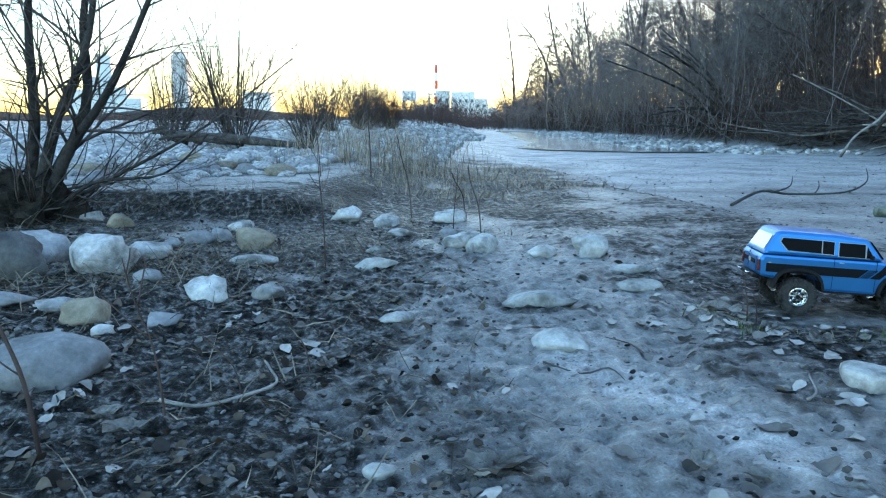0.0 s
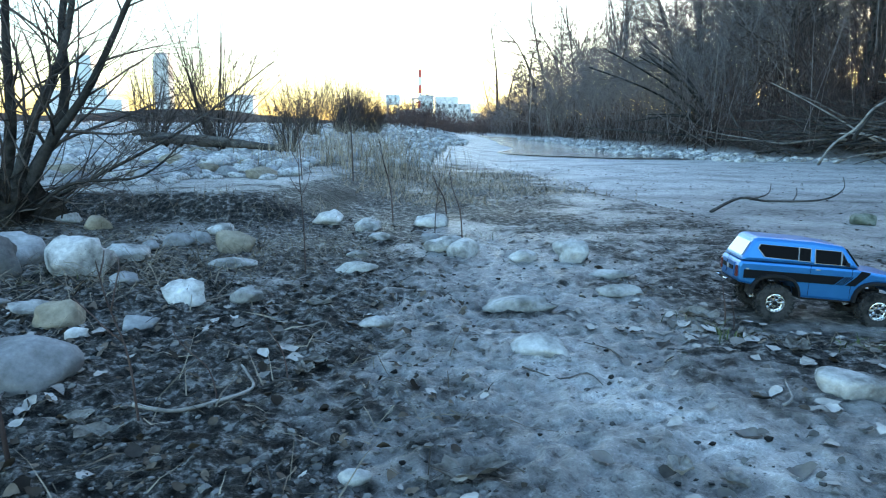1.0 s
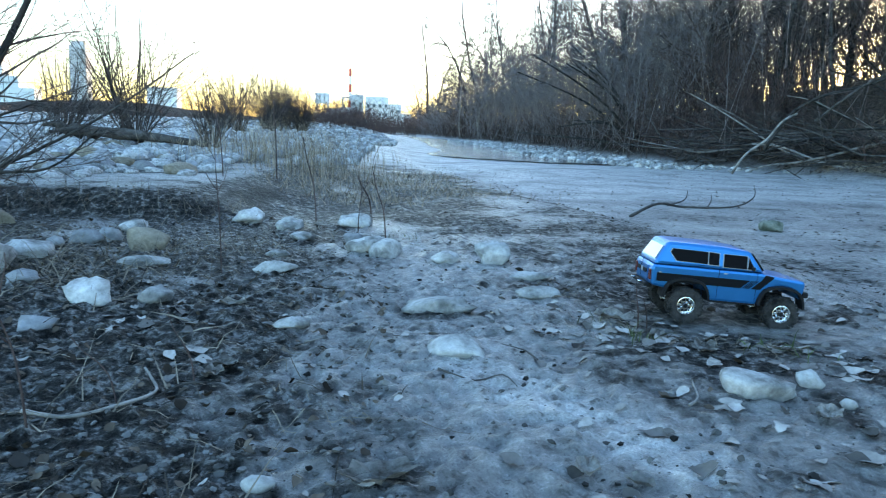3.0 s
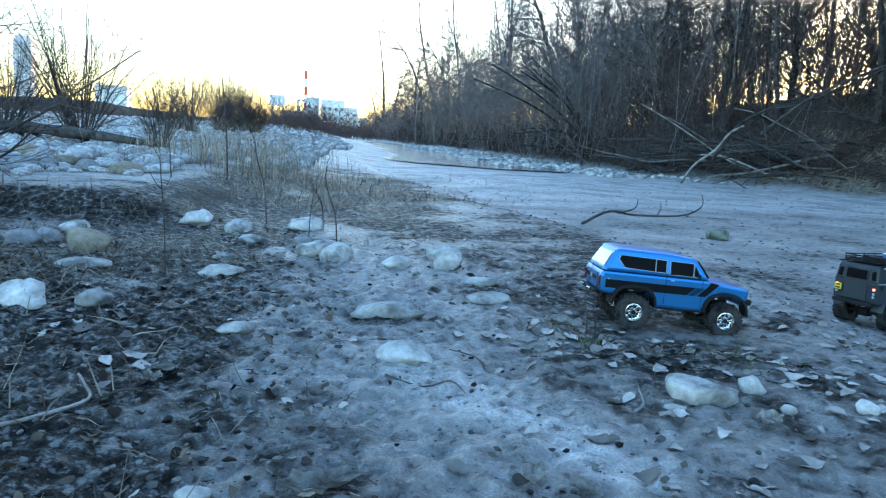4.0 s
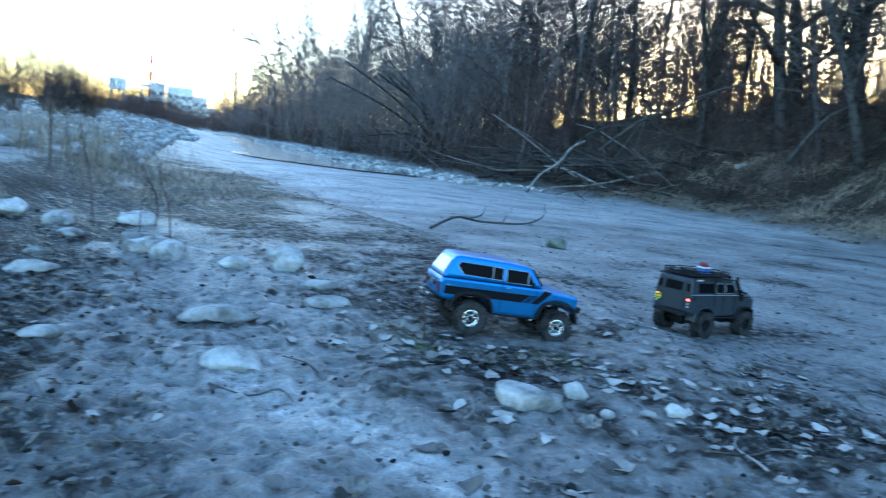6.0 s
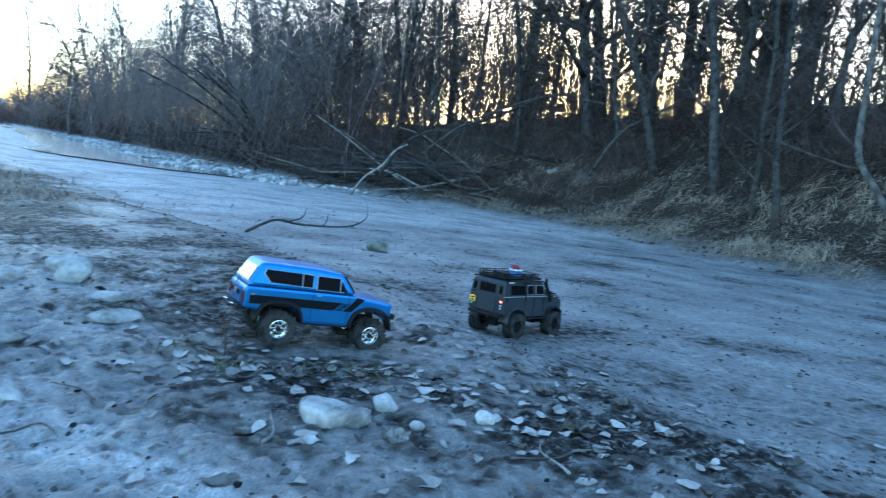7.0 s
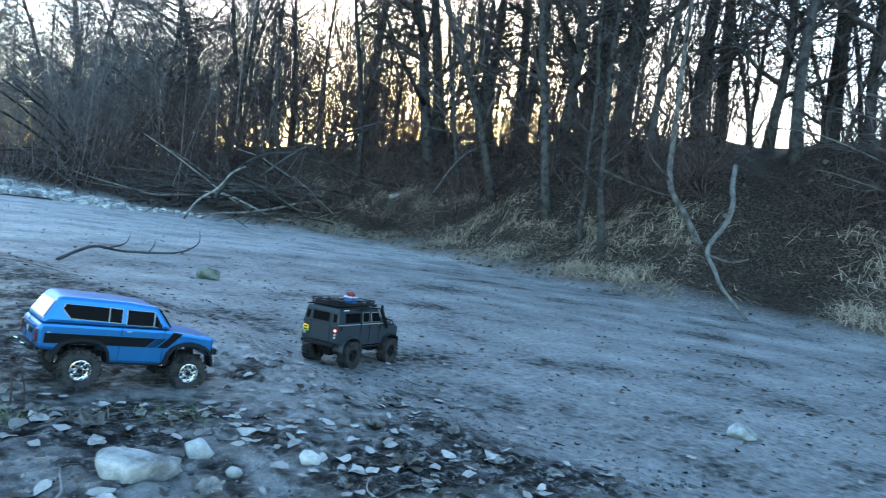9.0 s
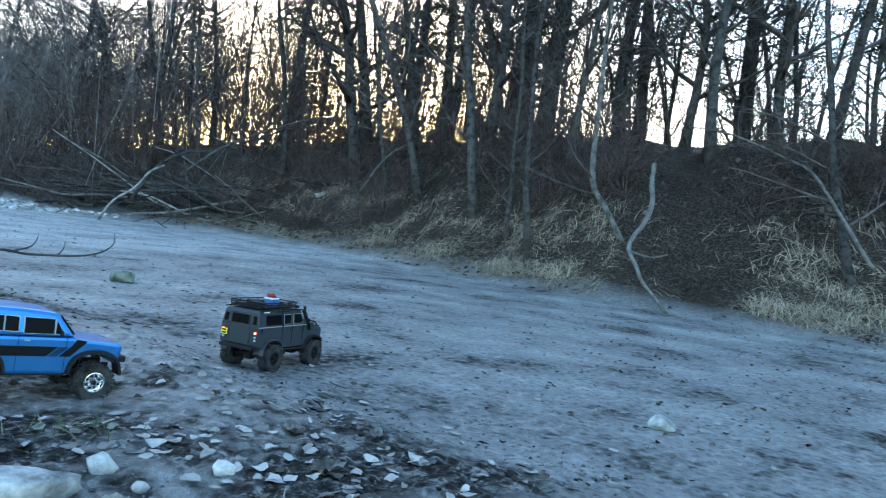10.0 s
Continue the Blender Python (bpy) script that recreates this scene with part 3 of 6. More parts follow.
def far_woods():
    """Far thickets along the bed, too distant to tell stems apart."""
    rng = random.Random(77)

    def belt(name, label, material, places, height, each, thick, side=24, low=0.25, slant=0.24, fine=0.5):
        lines = []
        for x, y, k in places:
            z = land_z(x, y)
            h = height * k * (float(np.interp(y, (20, 60, 150), (1.0, 0.85, 0.5))) if height > 5 else 1.0)
            for j in range(each):
                p = Vector((x + rng.gauss(0, h * 0.22), y + rng.gauss(0, h * 0.22), z - 0.1))
                ln = h * rng.uniform(0.45, 1.05)
                a = wander(rng, p, Vector((rng.gauss(0, slant), rng.gauss(0, slant), 1)), ln, 3, 0.05 + slant * 0.5, 0.02)
                r = thick * (0.7 + min(y, 150) / 90) * rng.uniform(0.6, 1.4)
                lines.append((a, [r, r * 0.7, r * 0.5, r * 0.25], 3))
                for q in range(side):
                    f = rng.uniform(low, 0.95)
                    i = min(2, int(f * 3))
                    s = a[i].lerp(a[i + 1], f * 3 - i)
                    w = Vector((rng.gauss(0, 0.7), rng.gauss(0, 0.7), rng.uniform(0.1, 1.0))).normalized()
                    lines.append(((s, s + w * ln * rng.uniform(0.08, 0.3)), [r * fine], 2))
        v, f = tubes(lines)
        tagged(new(name, mesh_from(name, v, f, material)), label, "woods", kind="stuff")

    def foot(y):
        return float(np.interp(y, FOOT_Y, FOOT_X))

    right = []
    for k in range(460):
        y = 22 * (150 / 22) ** rng.random()
        right.append((foot(y) + rng.choice((rng.uniform(0.2, 5), rng.uniform(0.2, 22))), y, rng.uniform(0.5, 1.15)))
    belt("far_bank_woods", "grey-brown leafless woods along the far bank", M_HAZETWIG, right, 9.5, 7, 0.011, 24, 0.25, 0.36)
    crowns = [(foot(y) + rng.uniform(0.8, 14), y, rng.uniform(0.8, 1.15)) for y in (17 * (62 / 17) ** rng.random() for k in range(190))]
    belt("twig_canopy", "fine grey twig canopy of the bank woods", M_HAZETWIG, crowns, 9.5, 4, 0.009, 26, 0.4, 0.2)
    rim = []
    for k in range(230):
        y = 17 * (140 / 17) ** rng.random()
        rim.append((foot(y) + rng.uniform(0.1, 2.5), y, rng.uniform(0.5, 1.1) * (1 + y / 150)))
    belt("far_bank_brush", "low tangled brush along the far waterline", M_BRUSH, rim, 1.9, 8, 0.012, 14)
    low = []
    for k in range(320):
        y = 40 * (220 / 40) ** rng.random()
        low.append((rng.uniform(-0.05, 0.09) * y + rng.uniform(-2, 2), y, rng.uniform(0.5, 1.1) * min(1.6, 0.6 + y / 110)))
    low = [q for q in low if not (1.0 < q[0] < foot(q[1]) - 0.5 and q[1] < 75)]
    belt("far_willow_scrub", "reddish leafless willow scrub at the bend", M_BRUSH, low, 2.7, 8, 0.012, 13)
    left = []
    for k in range(200):
        y = 60 * (280 / 60) ** rng.random()
        left.append((-rng.uniform(0.04, 0.75) * y, y, rng.uniform(0.5, 1.2) * (0.4 + y / 160)))
    belt("far_left_scrub", "low leafless scrub beyond the gravel", M_BRUSH, left, 2.2, 6, 0.013, 10)
    deep = []
    for k in range(560):
        y = rng.uniform(-12, 46)
        deep.append((foot(y) + rng.uniform(5.5, 30), y, rng.uniform(0.5, 1.0)))
    belt("wood_depth", "dense leafless stems deep in the wood", M_TWIG, [q for q in deep if not 26 < math.degrees(math.atan2(q[0], q[1])) < 58], 9.0, 3, 0.02)
    glade = [(q[0], q[1], 0.7 + 0.5 * q[2]) for q in deep if 26 < math.degrees(math.atan2(q[0], q[1])) < 60]
    belt("open_wood_stems", "slim bare stems standing against the evening sky", M_BARK, glade + [q for q in glade if q[0] > 0.93 * q[1]], 10.5, 2, 0.027, 20, 0.3, 0.08, 0.36)
    scrub = [(q[0] - 4 * (q[2] > 0.8), q[1], 0.6 + 0.5 * q[2]) for q in deep if 28 < math.degrees(math.atan2(q[0], q[1])) < 75]
    belt("wood_undergrowth", "thin leafless undergrowth along the crest of the bank", M_BRUSH, scrub, 1.25, 4, 0.007, 9)


far_woods()


def distant_ridge():
    """A low dark ridge of spoil and fields behind the gravel on the far side."""
    bm = bmesh.new()
    rows = []
    for k in range(61):
        x = -420 + k * 7.6
        h = 7.5 + 4 * noise.noise(Vector((x * 0.012, 3, 0))) + 1.2 * noise.noise(Vector((x * 0.06, 1, 0)))
        h *= min(1, max(0.15, (30 - x) / 140))
        rows.append([bm.verts.new((x, 330 + dy, 1 + h * f)) for dy, f in ((0, -0.5), (25, 0.45), (55, 0.9), (80, 1.0), (140, 0.8), (200, -0.5))])
    for a, b in zip(rows, rows[1:]):
        for i in range(5):
            bm.faces.new((a[i], b[i], b[i + 1], a[i + 1]))
    me = bpy.data.meshes.new("ridge_backdrop")
    bm.to_mesh(me)
    bm.free()
    me.polygons.foreach_set("use_smooth", np.ones(len(me.polygons), bool))
    me.materials.append(speckled("dark_scrub_ridge", (0.03, 0.027, 0.024), (0.08, 0.068, 0.06), 0.03, 0.95, 0.5, 0.5, 0.1, 12))
    tagged(new("backdrop_ridge", me), "low dark scrub-covered ridge far away", "ridge", kind="structure")


distant_ridge()


# ---- far works: tower, silos and power plant ----
def part(name, bm, material, parent, label=""):
    me = bpy.data.meshes.new(name)
    bm.to_mesh(me)
    bm.free()
    me.materials.append(material)
    ob = new(name, me)
    ob.parent = parent
    return tagged(ob, label) if label else ob


def boxed(bm, cx, cy, cz, sx, sy, sz, bevel=0.0, turn=None):
    r = bmesh.ops.create_cube(bm, size=1, matrix=Matrix.Translation((cx, cy, cz)) @ (turn or Matrix()) @ Matrix.Diagonal((sx, sy, sz, 1)))
    if bevel:
        edges = list({e for v in r["verts"] for e in v.link_edges})
        bmesh.ops.bevel(bm, geom=edges, offset=bevel, segments=2, affect="EDGES", profile=0.6)
    return bm


def drum(bm, cx, cy, z0, z1, r0, r1, seg=20):
    bmesh.ops.create_cone(bm, cap_ends=True, segments=seg, radius1=r0, radius2=r1, depth=z1 - z0, matrix=Matrix.Translation((cx, cy, (z0 + z1) / 2)))
    return bm


M_PANEL = plain("white_cladding", (0.76, 0.75, 0.72), 0.6, 0, 0, 0.1, 0.15)
M_PANEL2 = plain("pale_teal_cladding", (0.58, 0.6, 0.58), 0.6, 0, 0, 0.1, 0.15)
# Concrete lighter than its own grey: distance haze put into the colour.
M_CONC = plain("haze_paled_concrete", (0.6, 0.58, 0.55), 0.9, 0, 0, 0.15, 0.2)
M_WINDOW = plain("dark_far_window", (0.1, 0.13, 0.15), 0.3)
M_RED = plain("red_chimney_band", (0.55, 0.1, 0.07), 0.7)


def power_plant():
    y = 1150
    root = tagged(new("power_plant"), "white and teal clad power plant far off", "power plant")
    blocks = ((0, 52, 20, 34, M_PANEL2), (30, 50, 36, 40, M_PANEL), (58, 40, 20, 30, M_PANEL), (-14, 32, 22, 30, M_PANEL), (-36, 30, 22, 26, M_PANEL2), (74, 26, 18, 24, M_PANEL), (-56, 22, 20, 20, M_PANEL))
    for x, h, w, d, m in blocks:
        b = part("building_block", boxed(bmesh.new(), x, y, h / 2, w, d, h, 0.4), m, root)
        nx = max(2, int(w // 9))
        for k in range(nx):
            for lv in (0.45, 0.72):
                part("window", boxed(bmesh.new(), x - w / 2 + w * (k + 0.5) / nx, y - d / 2 - 0.15, h * lv, w / nx * 0.42, 0.3, h * 0.09), M_WINDOW, b)
    for x in (-22, -8):
        part("flue_pipe", drum(bm=bmesh.new(), cx=x, cy=y - 4, z0=30, z1=46, r0=1.6, r1=1.6, seg=12), M_CONC, root)
    part("duct_bridge", boxed(bmesh.new(), -15, y - 4, 47, 18, 3, 3, 0.3), M_CONC, root)
    silo = tagged(new("bunker_tower"), "white coal bunker raised on legs", "bunker")
    part("bunker", boxed(bmesh.new(), -52, y - 20, 44, 22, 20, 16, 1.0), M_PANEL, silo)
    for dx in (-8, 8):
        for dy in (-7, 7):
            part("leg", boxed(bmesh.new(), -52 + dx, y - 20 + dy, 18, 2.4, 2.4, 37), M_CONC, silo)
    stack = tagged(new("chimney_stack"), "tall chimney with red and white bands", "chimney")
    lo = 20
    for k in range(6):
        z0, z1 = lo + k * 12.4, lo + (k + 1) * 12.4
        part("band", drum(bmesh.new(), -11.5, y + 40, z0, z1, 3.2 - 0.15 * k, 3.05 - 0.15 * k), M_RED if k % 2 else M_PANEL, stack)
    part("plinth", drum(bmesh.new(), -11.5, y + 40, 0, lo, 3.8, 3.2), M_CONC, stack)


power_plant()


def cement_works():
    root = tagged(new("silo_tower"), "tall pale concrete silo tower far off", "tower")
    body = part("shaft", boxed(bmesh.new(), -246, 700, 33, 14, 14, 64, 0.5), M_CONC, root)
    for k in range(4):
        part("rib", boxed(bmesh.new(), -251.2 + 3.4 * k, 692.7, 33, 0.5, 0.8, 62), M_PANEL, body)
    part("cap", boxed(bmesh.new(), -246, 700, 66.5, 11, 11, 4, 0.4), M_CONC, root)
    hall = tagged(new("preheater_tower"), "stepped grey cement works building far off", "factory")
    for x, h, w in ((-318, 66, 14), (-330, 46, 16), (-304, 36, 12), (-345, 34, 18), (-292, 26, 14)):
        part("building_block", boxed(bmesh.new(), x, 705, h / 2, w, 16, h, 0.4), M_PANEL2 if x > -320 else M_CONC, hall)
    shed = tagged(new("works_shed"), "low pale industrial shed with pitched roof", "shed")
    part("hall", boxed(bmesh.new(), -172, 690, 14, 26, 18, 28, 0.4), M_PANEL, shed)
    roof = bmesh.new()
    boxed(roof, -172, 690, 29, 27, 19, 3, 0.4)
    part("roof", roof, M_CONC, shed)


cement_works()


# ---- gravel terrace ----
def gravel():
    rng = random.Random(5)
    protos = []
    tones = ("pale", "white", "grey", "pale", "tan", "pale", "white", "grey")
    for k, tone in enumerate(tones):
        me = stone_mesh(rng, 1.0, rng.uniform(0.6, 0.9), rng.uniform(0.32, 0.48), 2, 0.2)
        me.materials.append(M_STONE[tone])
        protos.append((me, tone))
    names = {"pale": "pale grey rounded river cobble on the terrace", "white": "whitish rounded river cobble on the terrace", "grey": "blue-grey rounded river cobble on the terrace", "tan": "brownish rounded river cobble on the terrace"}
    made, tries, laid = 0, 0, []
    while made < 300:
        y = 5.05 + 4.6 * rng.random() ** 1.25
        x = rng.uniform(-0.62 * y - 1.2, float(np.interp(y, EDGE_Y, EDGE_X)) - 0.25)
        if y < 5.5 and x > -1.75 or (y < 8 and x > -1.15):
            continue
        me, tone = protos[rng.randrange(8)]
        s = rng.choice((rng.uniform(0.1, 0.2), rng.uniform(0.2, 0.38), rng.uniform(0.24, 0.42)))
        if any(math.hypot(x - q[0], y - q[1]) < 0.36 * (s + q[2]) for q in laid):
            tries += 1
            if tries < 6000:
                continue
        laid.append((x, y, s))
        ob = new("cobble", me)
        ob.matrix_world = pose(x, y, land_z(x, y) + s * 0.03, rng.uniform(-9, 9), rng.uniform(-9, 9), rng.uniform(0, 360)) @ Matrix.Scale(s, 4)
        tagged(ob, names[tone], "cobble", "cobbles of the gravel terrace")
        made += 1
    # the rest of the gravel: too many and too far to count
    base = []
    for lv, tone in ((1, "pale"), (1, "white"), (1, "grey")):
        me = stone_mesh(rng, 1, 0.8, 0.55, 1, 0.2)
        base.append((np.array([v.co[:] for v in me.vertices]), [tuple(p.vertices) for p in me.polygons], tone))
    for vs, fs, tone in base:
        put = []
        for k in range(2300):
            y = 7 * (70 / 7) ** rng.random()
            if rng.random() < 0.86:
                x = rng.uniform(-0.7 * y - 1, float(np.interp(y, EDGE_Y, EDGE_X)) - 0.15)
            else:
                y = rng.uniform(15, 50)
                x = rng.uniform(float(np.interp(y, FOOT_Y, FOOT_X)) - 3.2, float(np.interp(y, FOOT_Y, FOOT_X)) - 0.1)
            if not (7 < y < 9 and x > -1.1):
                put.append((x, y, rng.uniform(0.08, 0.26) * (0.8 + y / 32), rng.uniform(0, 6.28)))
        X, Y, S, A = np.array(put).T
        P = vs[None] * S[:, None, None]
        c, sn = np.cos(A)[:, None], np.sin(A)[:, None]
        V = np.stack((P[..., 0] * c - P[..., 1] * sn + X[:, None], P[..., 0] * sn + P[..., 1] * c + Y[:, None], P[..., 2] + (land(X, Y) + S * 0.08)[:, None]), -1).reshape(-1, 3).tolist()
        Fc = (np.array(fs)[None] + (np.arange(len(put)) * len(vs))[:, None, None]).reshape(-1, 3).tolist()
        tagged(new("gravel_bar_" + tone, mesh_from("gravel", V, Fc, M_STONE[tone])), tone + " river gravel of the bar and waterline", "gravel", kind="stuff")


gravel()


# ---- shallow stream ----
def stream():
    m, n, l, b = mat("shallow_water", 0.04)
    b.inputs["Base Color"].default_value = (0.05, 0.055, 0.055, 1)
    b.inputs["Specular IOR Level"].default_value = 0.9
    t = noise_node(n, l, 3.5, 3, 0.5, n.new("ShaderNodeTexCoord").outputs["Object"])
    bump(n, l, b, t.outputs[0], 0.8, 0.16)
    bm = bmesh.new()
    ys = [16.5 + 1.6 * k for k in range(34)]
    rows = []
    for k, y in enumerate(ys):
        mid = float(np.interp(y, (16, 18, 20, 26, 34, 50, 75), (5.4, 4.6, 3.7, 3.6, 5.0, 6.0, 5.5)))
        half = float(np.interp(y, (16, 18, 20, 24, 34, 50, 75), (0.3, 2.0, 1.9, 1.7, 1.6, 1.8, 0.6))) * (1 + 0.35 * noise.noise(Vector((y * 0.35, 0, 0))))
        rows.append([bm.verts.new((mid + half * f, y, -0.072)) for f in (-1, -0.5, 0, 0.5, 1)])
    for a, c in zip(rows, rows[1:]):
        for i in range(4):
            bm.faces.new((a[i], a[i + 1], c[i + 1], c[i]))
    me = bpy.data.meshes.new("water")
    bm.to_mesh(me)
    bm.free()
    me.materials.append(m)
    tagged(new("water", me), "shallow still stream reflecting pale sky", "water", kind="structure")


stream()


# ---- shrubs and dead wood told apart ----
def polyline(points, n=4):
    """A smooth line through a few points."""
    ps = [Vector(p) for p in points]
    out = []
    for i in range(len(ps) - 1):
        a, b = ps[max(i - 1, 0)], ps[i]
        c, d = ps[i + 1], ps[min(i + 2, len(ps) - 1)]
        for k in range(n):
            t = k / n
            out.append(0.5 * (2 * b + (c - a) * t + (2 * a - 5 * b + 4 * c - d) * t * t + (3 * b - a - 3 * c + d) * t ** 3))
    return out + [ps[-1]]


def limb(points, r0, r1, sides=8, n=4, seed=0, rough=0.12):
    rng = random.Random(seed)
    ps = polyline(points, n)
    k = len(ps) - 1
    return ps, [(r0 + (r1 - r0) * i / k) * rng.uniform(1 - rough, 1 + rough) for i in range(k + 1)], sides


def meshed(name, lines, material, parent=None):
    v, f = tubes(lines)
    ob = new(name, mesh_from(name, v, f, material))
    if parent is not None:
        ob.parent = parent
    return ob


def willow():
    """The large many-stemmed willow at the foot of the terrace."""
    rng = random.Random(3)
    root = tagged(new("willow_shrub"), "large leafless many-stemmed willow on a rooty hummock", "shrub")
    bx, by, bz = -2.42, 4.15, land_z(-2.42, 4.15) - 0.05
    B = Vector((bx, by, bz))
    stems = (((0.12, 0, 0.1), (0.3, -0.05, 0.45), (0.62, -0.1, 0.85), (1.05, -0.2, 1.6)), ((0.05, 0, 0.1), (0.22, 0, 0.6), (0.45, 0, 1.1), (0.62, -0.05, 1.9)),
             ((0, 0, 0.1), (0.1, 0, 0.6), (0.18, -0.1, 1.2), (0.3, -0.1, 2.0)), ((0.08, 0, 0.15), (0.35, 0.1, 0.7), (0.4, 0.1, 1.3), (0.75, 0.1, 2.0)),
             ((-0.1, 0, 0.15), (-0.25, -0.15, 0.55), (-0.35, -0.2, 1.1), (-0.3, -0.2, 1.9)), ((-0.05, -0.1, 0.2), (-0.4, -0.3, 0.42), (-0.8, -0.45, 0.5), (-1.2, -0.5, 0.75)),
             ((0.1, 0, 0.1), (0.5, 0.05, 0.3), (1.05, 0.1, 0.6), (1.55, 0.15, 0.98)), ((0.1, 0, 0.05), (0.45, -0.1, 0.28), (0.85, -0.1, 0.33), (1.1, -0.05, 0.55)))
    fine = []
    for k, pts in enumerate(stems):
        ps, rr, s = limb([B + Vector(p) for p in pts], 0.042 if k < 6 else 0.014, 0.009 if k < 6 else 0.003, 8, 5, k, 0.05)
        meshed("stem", [(ps, rr, s)], M_BARK, root)
        b = 1.0 if k < 6 else 0.5
        grow(rng, ps, 0.022 * b, 0.006 * b, [(13, 0.2, 0.85 * b, 0.12, 0.04, 4, 0.5), (6, 0.15, 0.42 * b, 0.14, 0.03, 3, 0.5), (5, 0.15, 0.2 * b, 0.14, 0.02, 2, 0.5)], fine)
    for k in range(46):
        a = rng.uniform(0, 6.28)
        p = B + Vector((math.cos(a) * 0.2, math.sin(a) * 0.2, rng.uniform(0.0, 0.25)))
        q = wander(rng, p, Vector((math.cos(a), math.sin(a), rng.uniform(-0.2, 1.2))), rng.uniform(0.25, 0.9), 4, 0.15, 0.02)
        fine.append((q, [0.006, 0.005, 0.004, 0.003, 0.0015], 4))
    meshed("twig_crown", fine, M_TWIG, root)
    # roots and flood debris caught at its base
    deb = []
    for k in range(260):
        a, o = rng.uniform(0, 6.28), abs(rng.gauss(0, 0.2))
        p = B + Vector((math.cos(a) * o, math.sin(a) * o, max(0.02, 0.36 - o * 0.75) * rng.random() + 0.02))
        q = wander(rng, p, Vector((rng.gauss(0, 1), rng.gauss(0, 1), rng.gauss(-0.2, 0.5))), rng.uniform(0.1, 0.4), 3, 0.25)
        deb.append((q, [0.005, 0.004, 0.003, 0.001], 3))
    meshed("root_tangle", deb, M_BARK, root)
    bm = bmesh.new()
    bmesh.ops.create_icosphere(bm, subdivisions=4, radius=1.0)
    for v in bm.verts:
        d = 1 + 0.35 * noise.noise(v.co * 2.2) + 0.2 * noise.noise(v.co * 6) + 0.1 * noise.noise(v.co * 15)
        v.co = B + Vector((v.co.x * 0.3 * d, v.co.y * 0.26 * d, v.co.z * 0.27 * d + 0.03))
    part("root_ball", bm, speckled("rooty_soil", (0.02, 0.018, 0.015), (0.07, 0.06, 0.05), 14, 0.95, 0.03, 0.9, 0.1), root)


willow()


def terrace_shrubs():
    a = shrub_proto(31, 2.2, 32, 0.72, 9, 0.011, M_TWIG, "willow_bush", 0.3, 1.2)
    a.matrix_world = pose(-2.85, 10.0, land_z(-2.85, 10.0), 0, 0, 20)
    tagged(a, "leafless willow bush on the gravel terrace", "shrub", "bushes on the terrace")
    b = copy_thing(a, pose(-1.75, 9.4, land_z(-1.75, 9.4), 4, 10, 130) @ Matrix.Scale(0.55, 4))
    b.scale = (0.55,) * 3
    c = copy_thing(a, pose(-4.3, 11.5, land_z(-4.3, 11.5), -6, -8, 250) @ Matrix.Scale(0.8, 4))
    c.scale = (0.8,) * 3
    d = copy_thing(a, pose(-2.9, 19.0, land_z(-2.9, 19.0), 0, 0, 70) @ Matrix.Scale(0.9, 4))
    d.scale = (0.9,) * 3
    rng = random.Random(17)
    for k in range(11):
        y = rng.uniform(20, 32)
        x = -0.115 * y + rng.gauss(0, 0.9)
        s = rng.uniform(0.55, 0.9)
        copy_thing(a, pose(x, y, land_z(x, y), 0, 0, rng.uniform(0, 360))).scale = (s, s, s)
    # the old dark log and roots under the bush
    log = tagged(new("flood_log"), "dark rotten log caught under a bush", "log")
    z = land_z(-2.5, 9.6)
    meshed("stem", [limb([(-3.6, 10.0, z + 0.2), (-3.0, 9.6, z + 0.17), (-2.4, 9.3, z + 0.14), (-1.7, 8.9, z + 0.08)], 0.085, 0.045, 10, 5, 4, 0.2)], M_BARK, log)
    meshed("root", [limb([(-3.5, 10.05, z + 0.12), (-3.8, 10.0, z + 0.25), (-4.0, 10.1, z + 0.24)], 0.06, 0.02, 7, 4, 5)], M_BARK, log)
    meshed("root", [limb([(-3.3, 9.95, z + 0.12), (-3.5, 9.7, z + 0.2), (-3.7, 9.5, z + 0.16)], 0.05, 0.015, 7, 4, 6)], M_BARK, log)


terrace_shrubs()


def sapling(points, r, label, twigs=3, seed=0, material=None):
    rng = random.Random(seed)
    root = tagged(new("bare_sapling"), label, "sapling", "thin bare saplings on the bed")
    ps, rr, s = limb(points, r, r * 0.35, 6, 5, seed, 0.05)
    meshed("stem", [(ps, rr, s)], material or M_BRUSH, root)
    out = []
    grow(rng, ps, r * 0.7, r * 0.3, [(twigs, 0.3, 0.12, 0.1, 0.05, 4, 0.4)], out)
    if out:
        meshed("twig_crown", out, material or M_BRUSH, root)


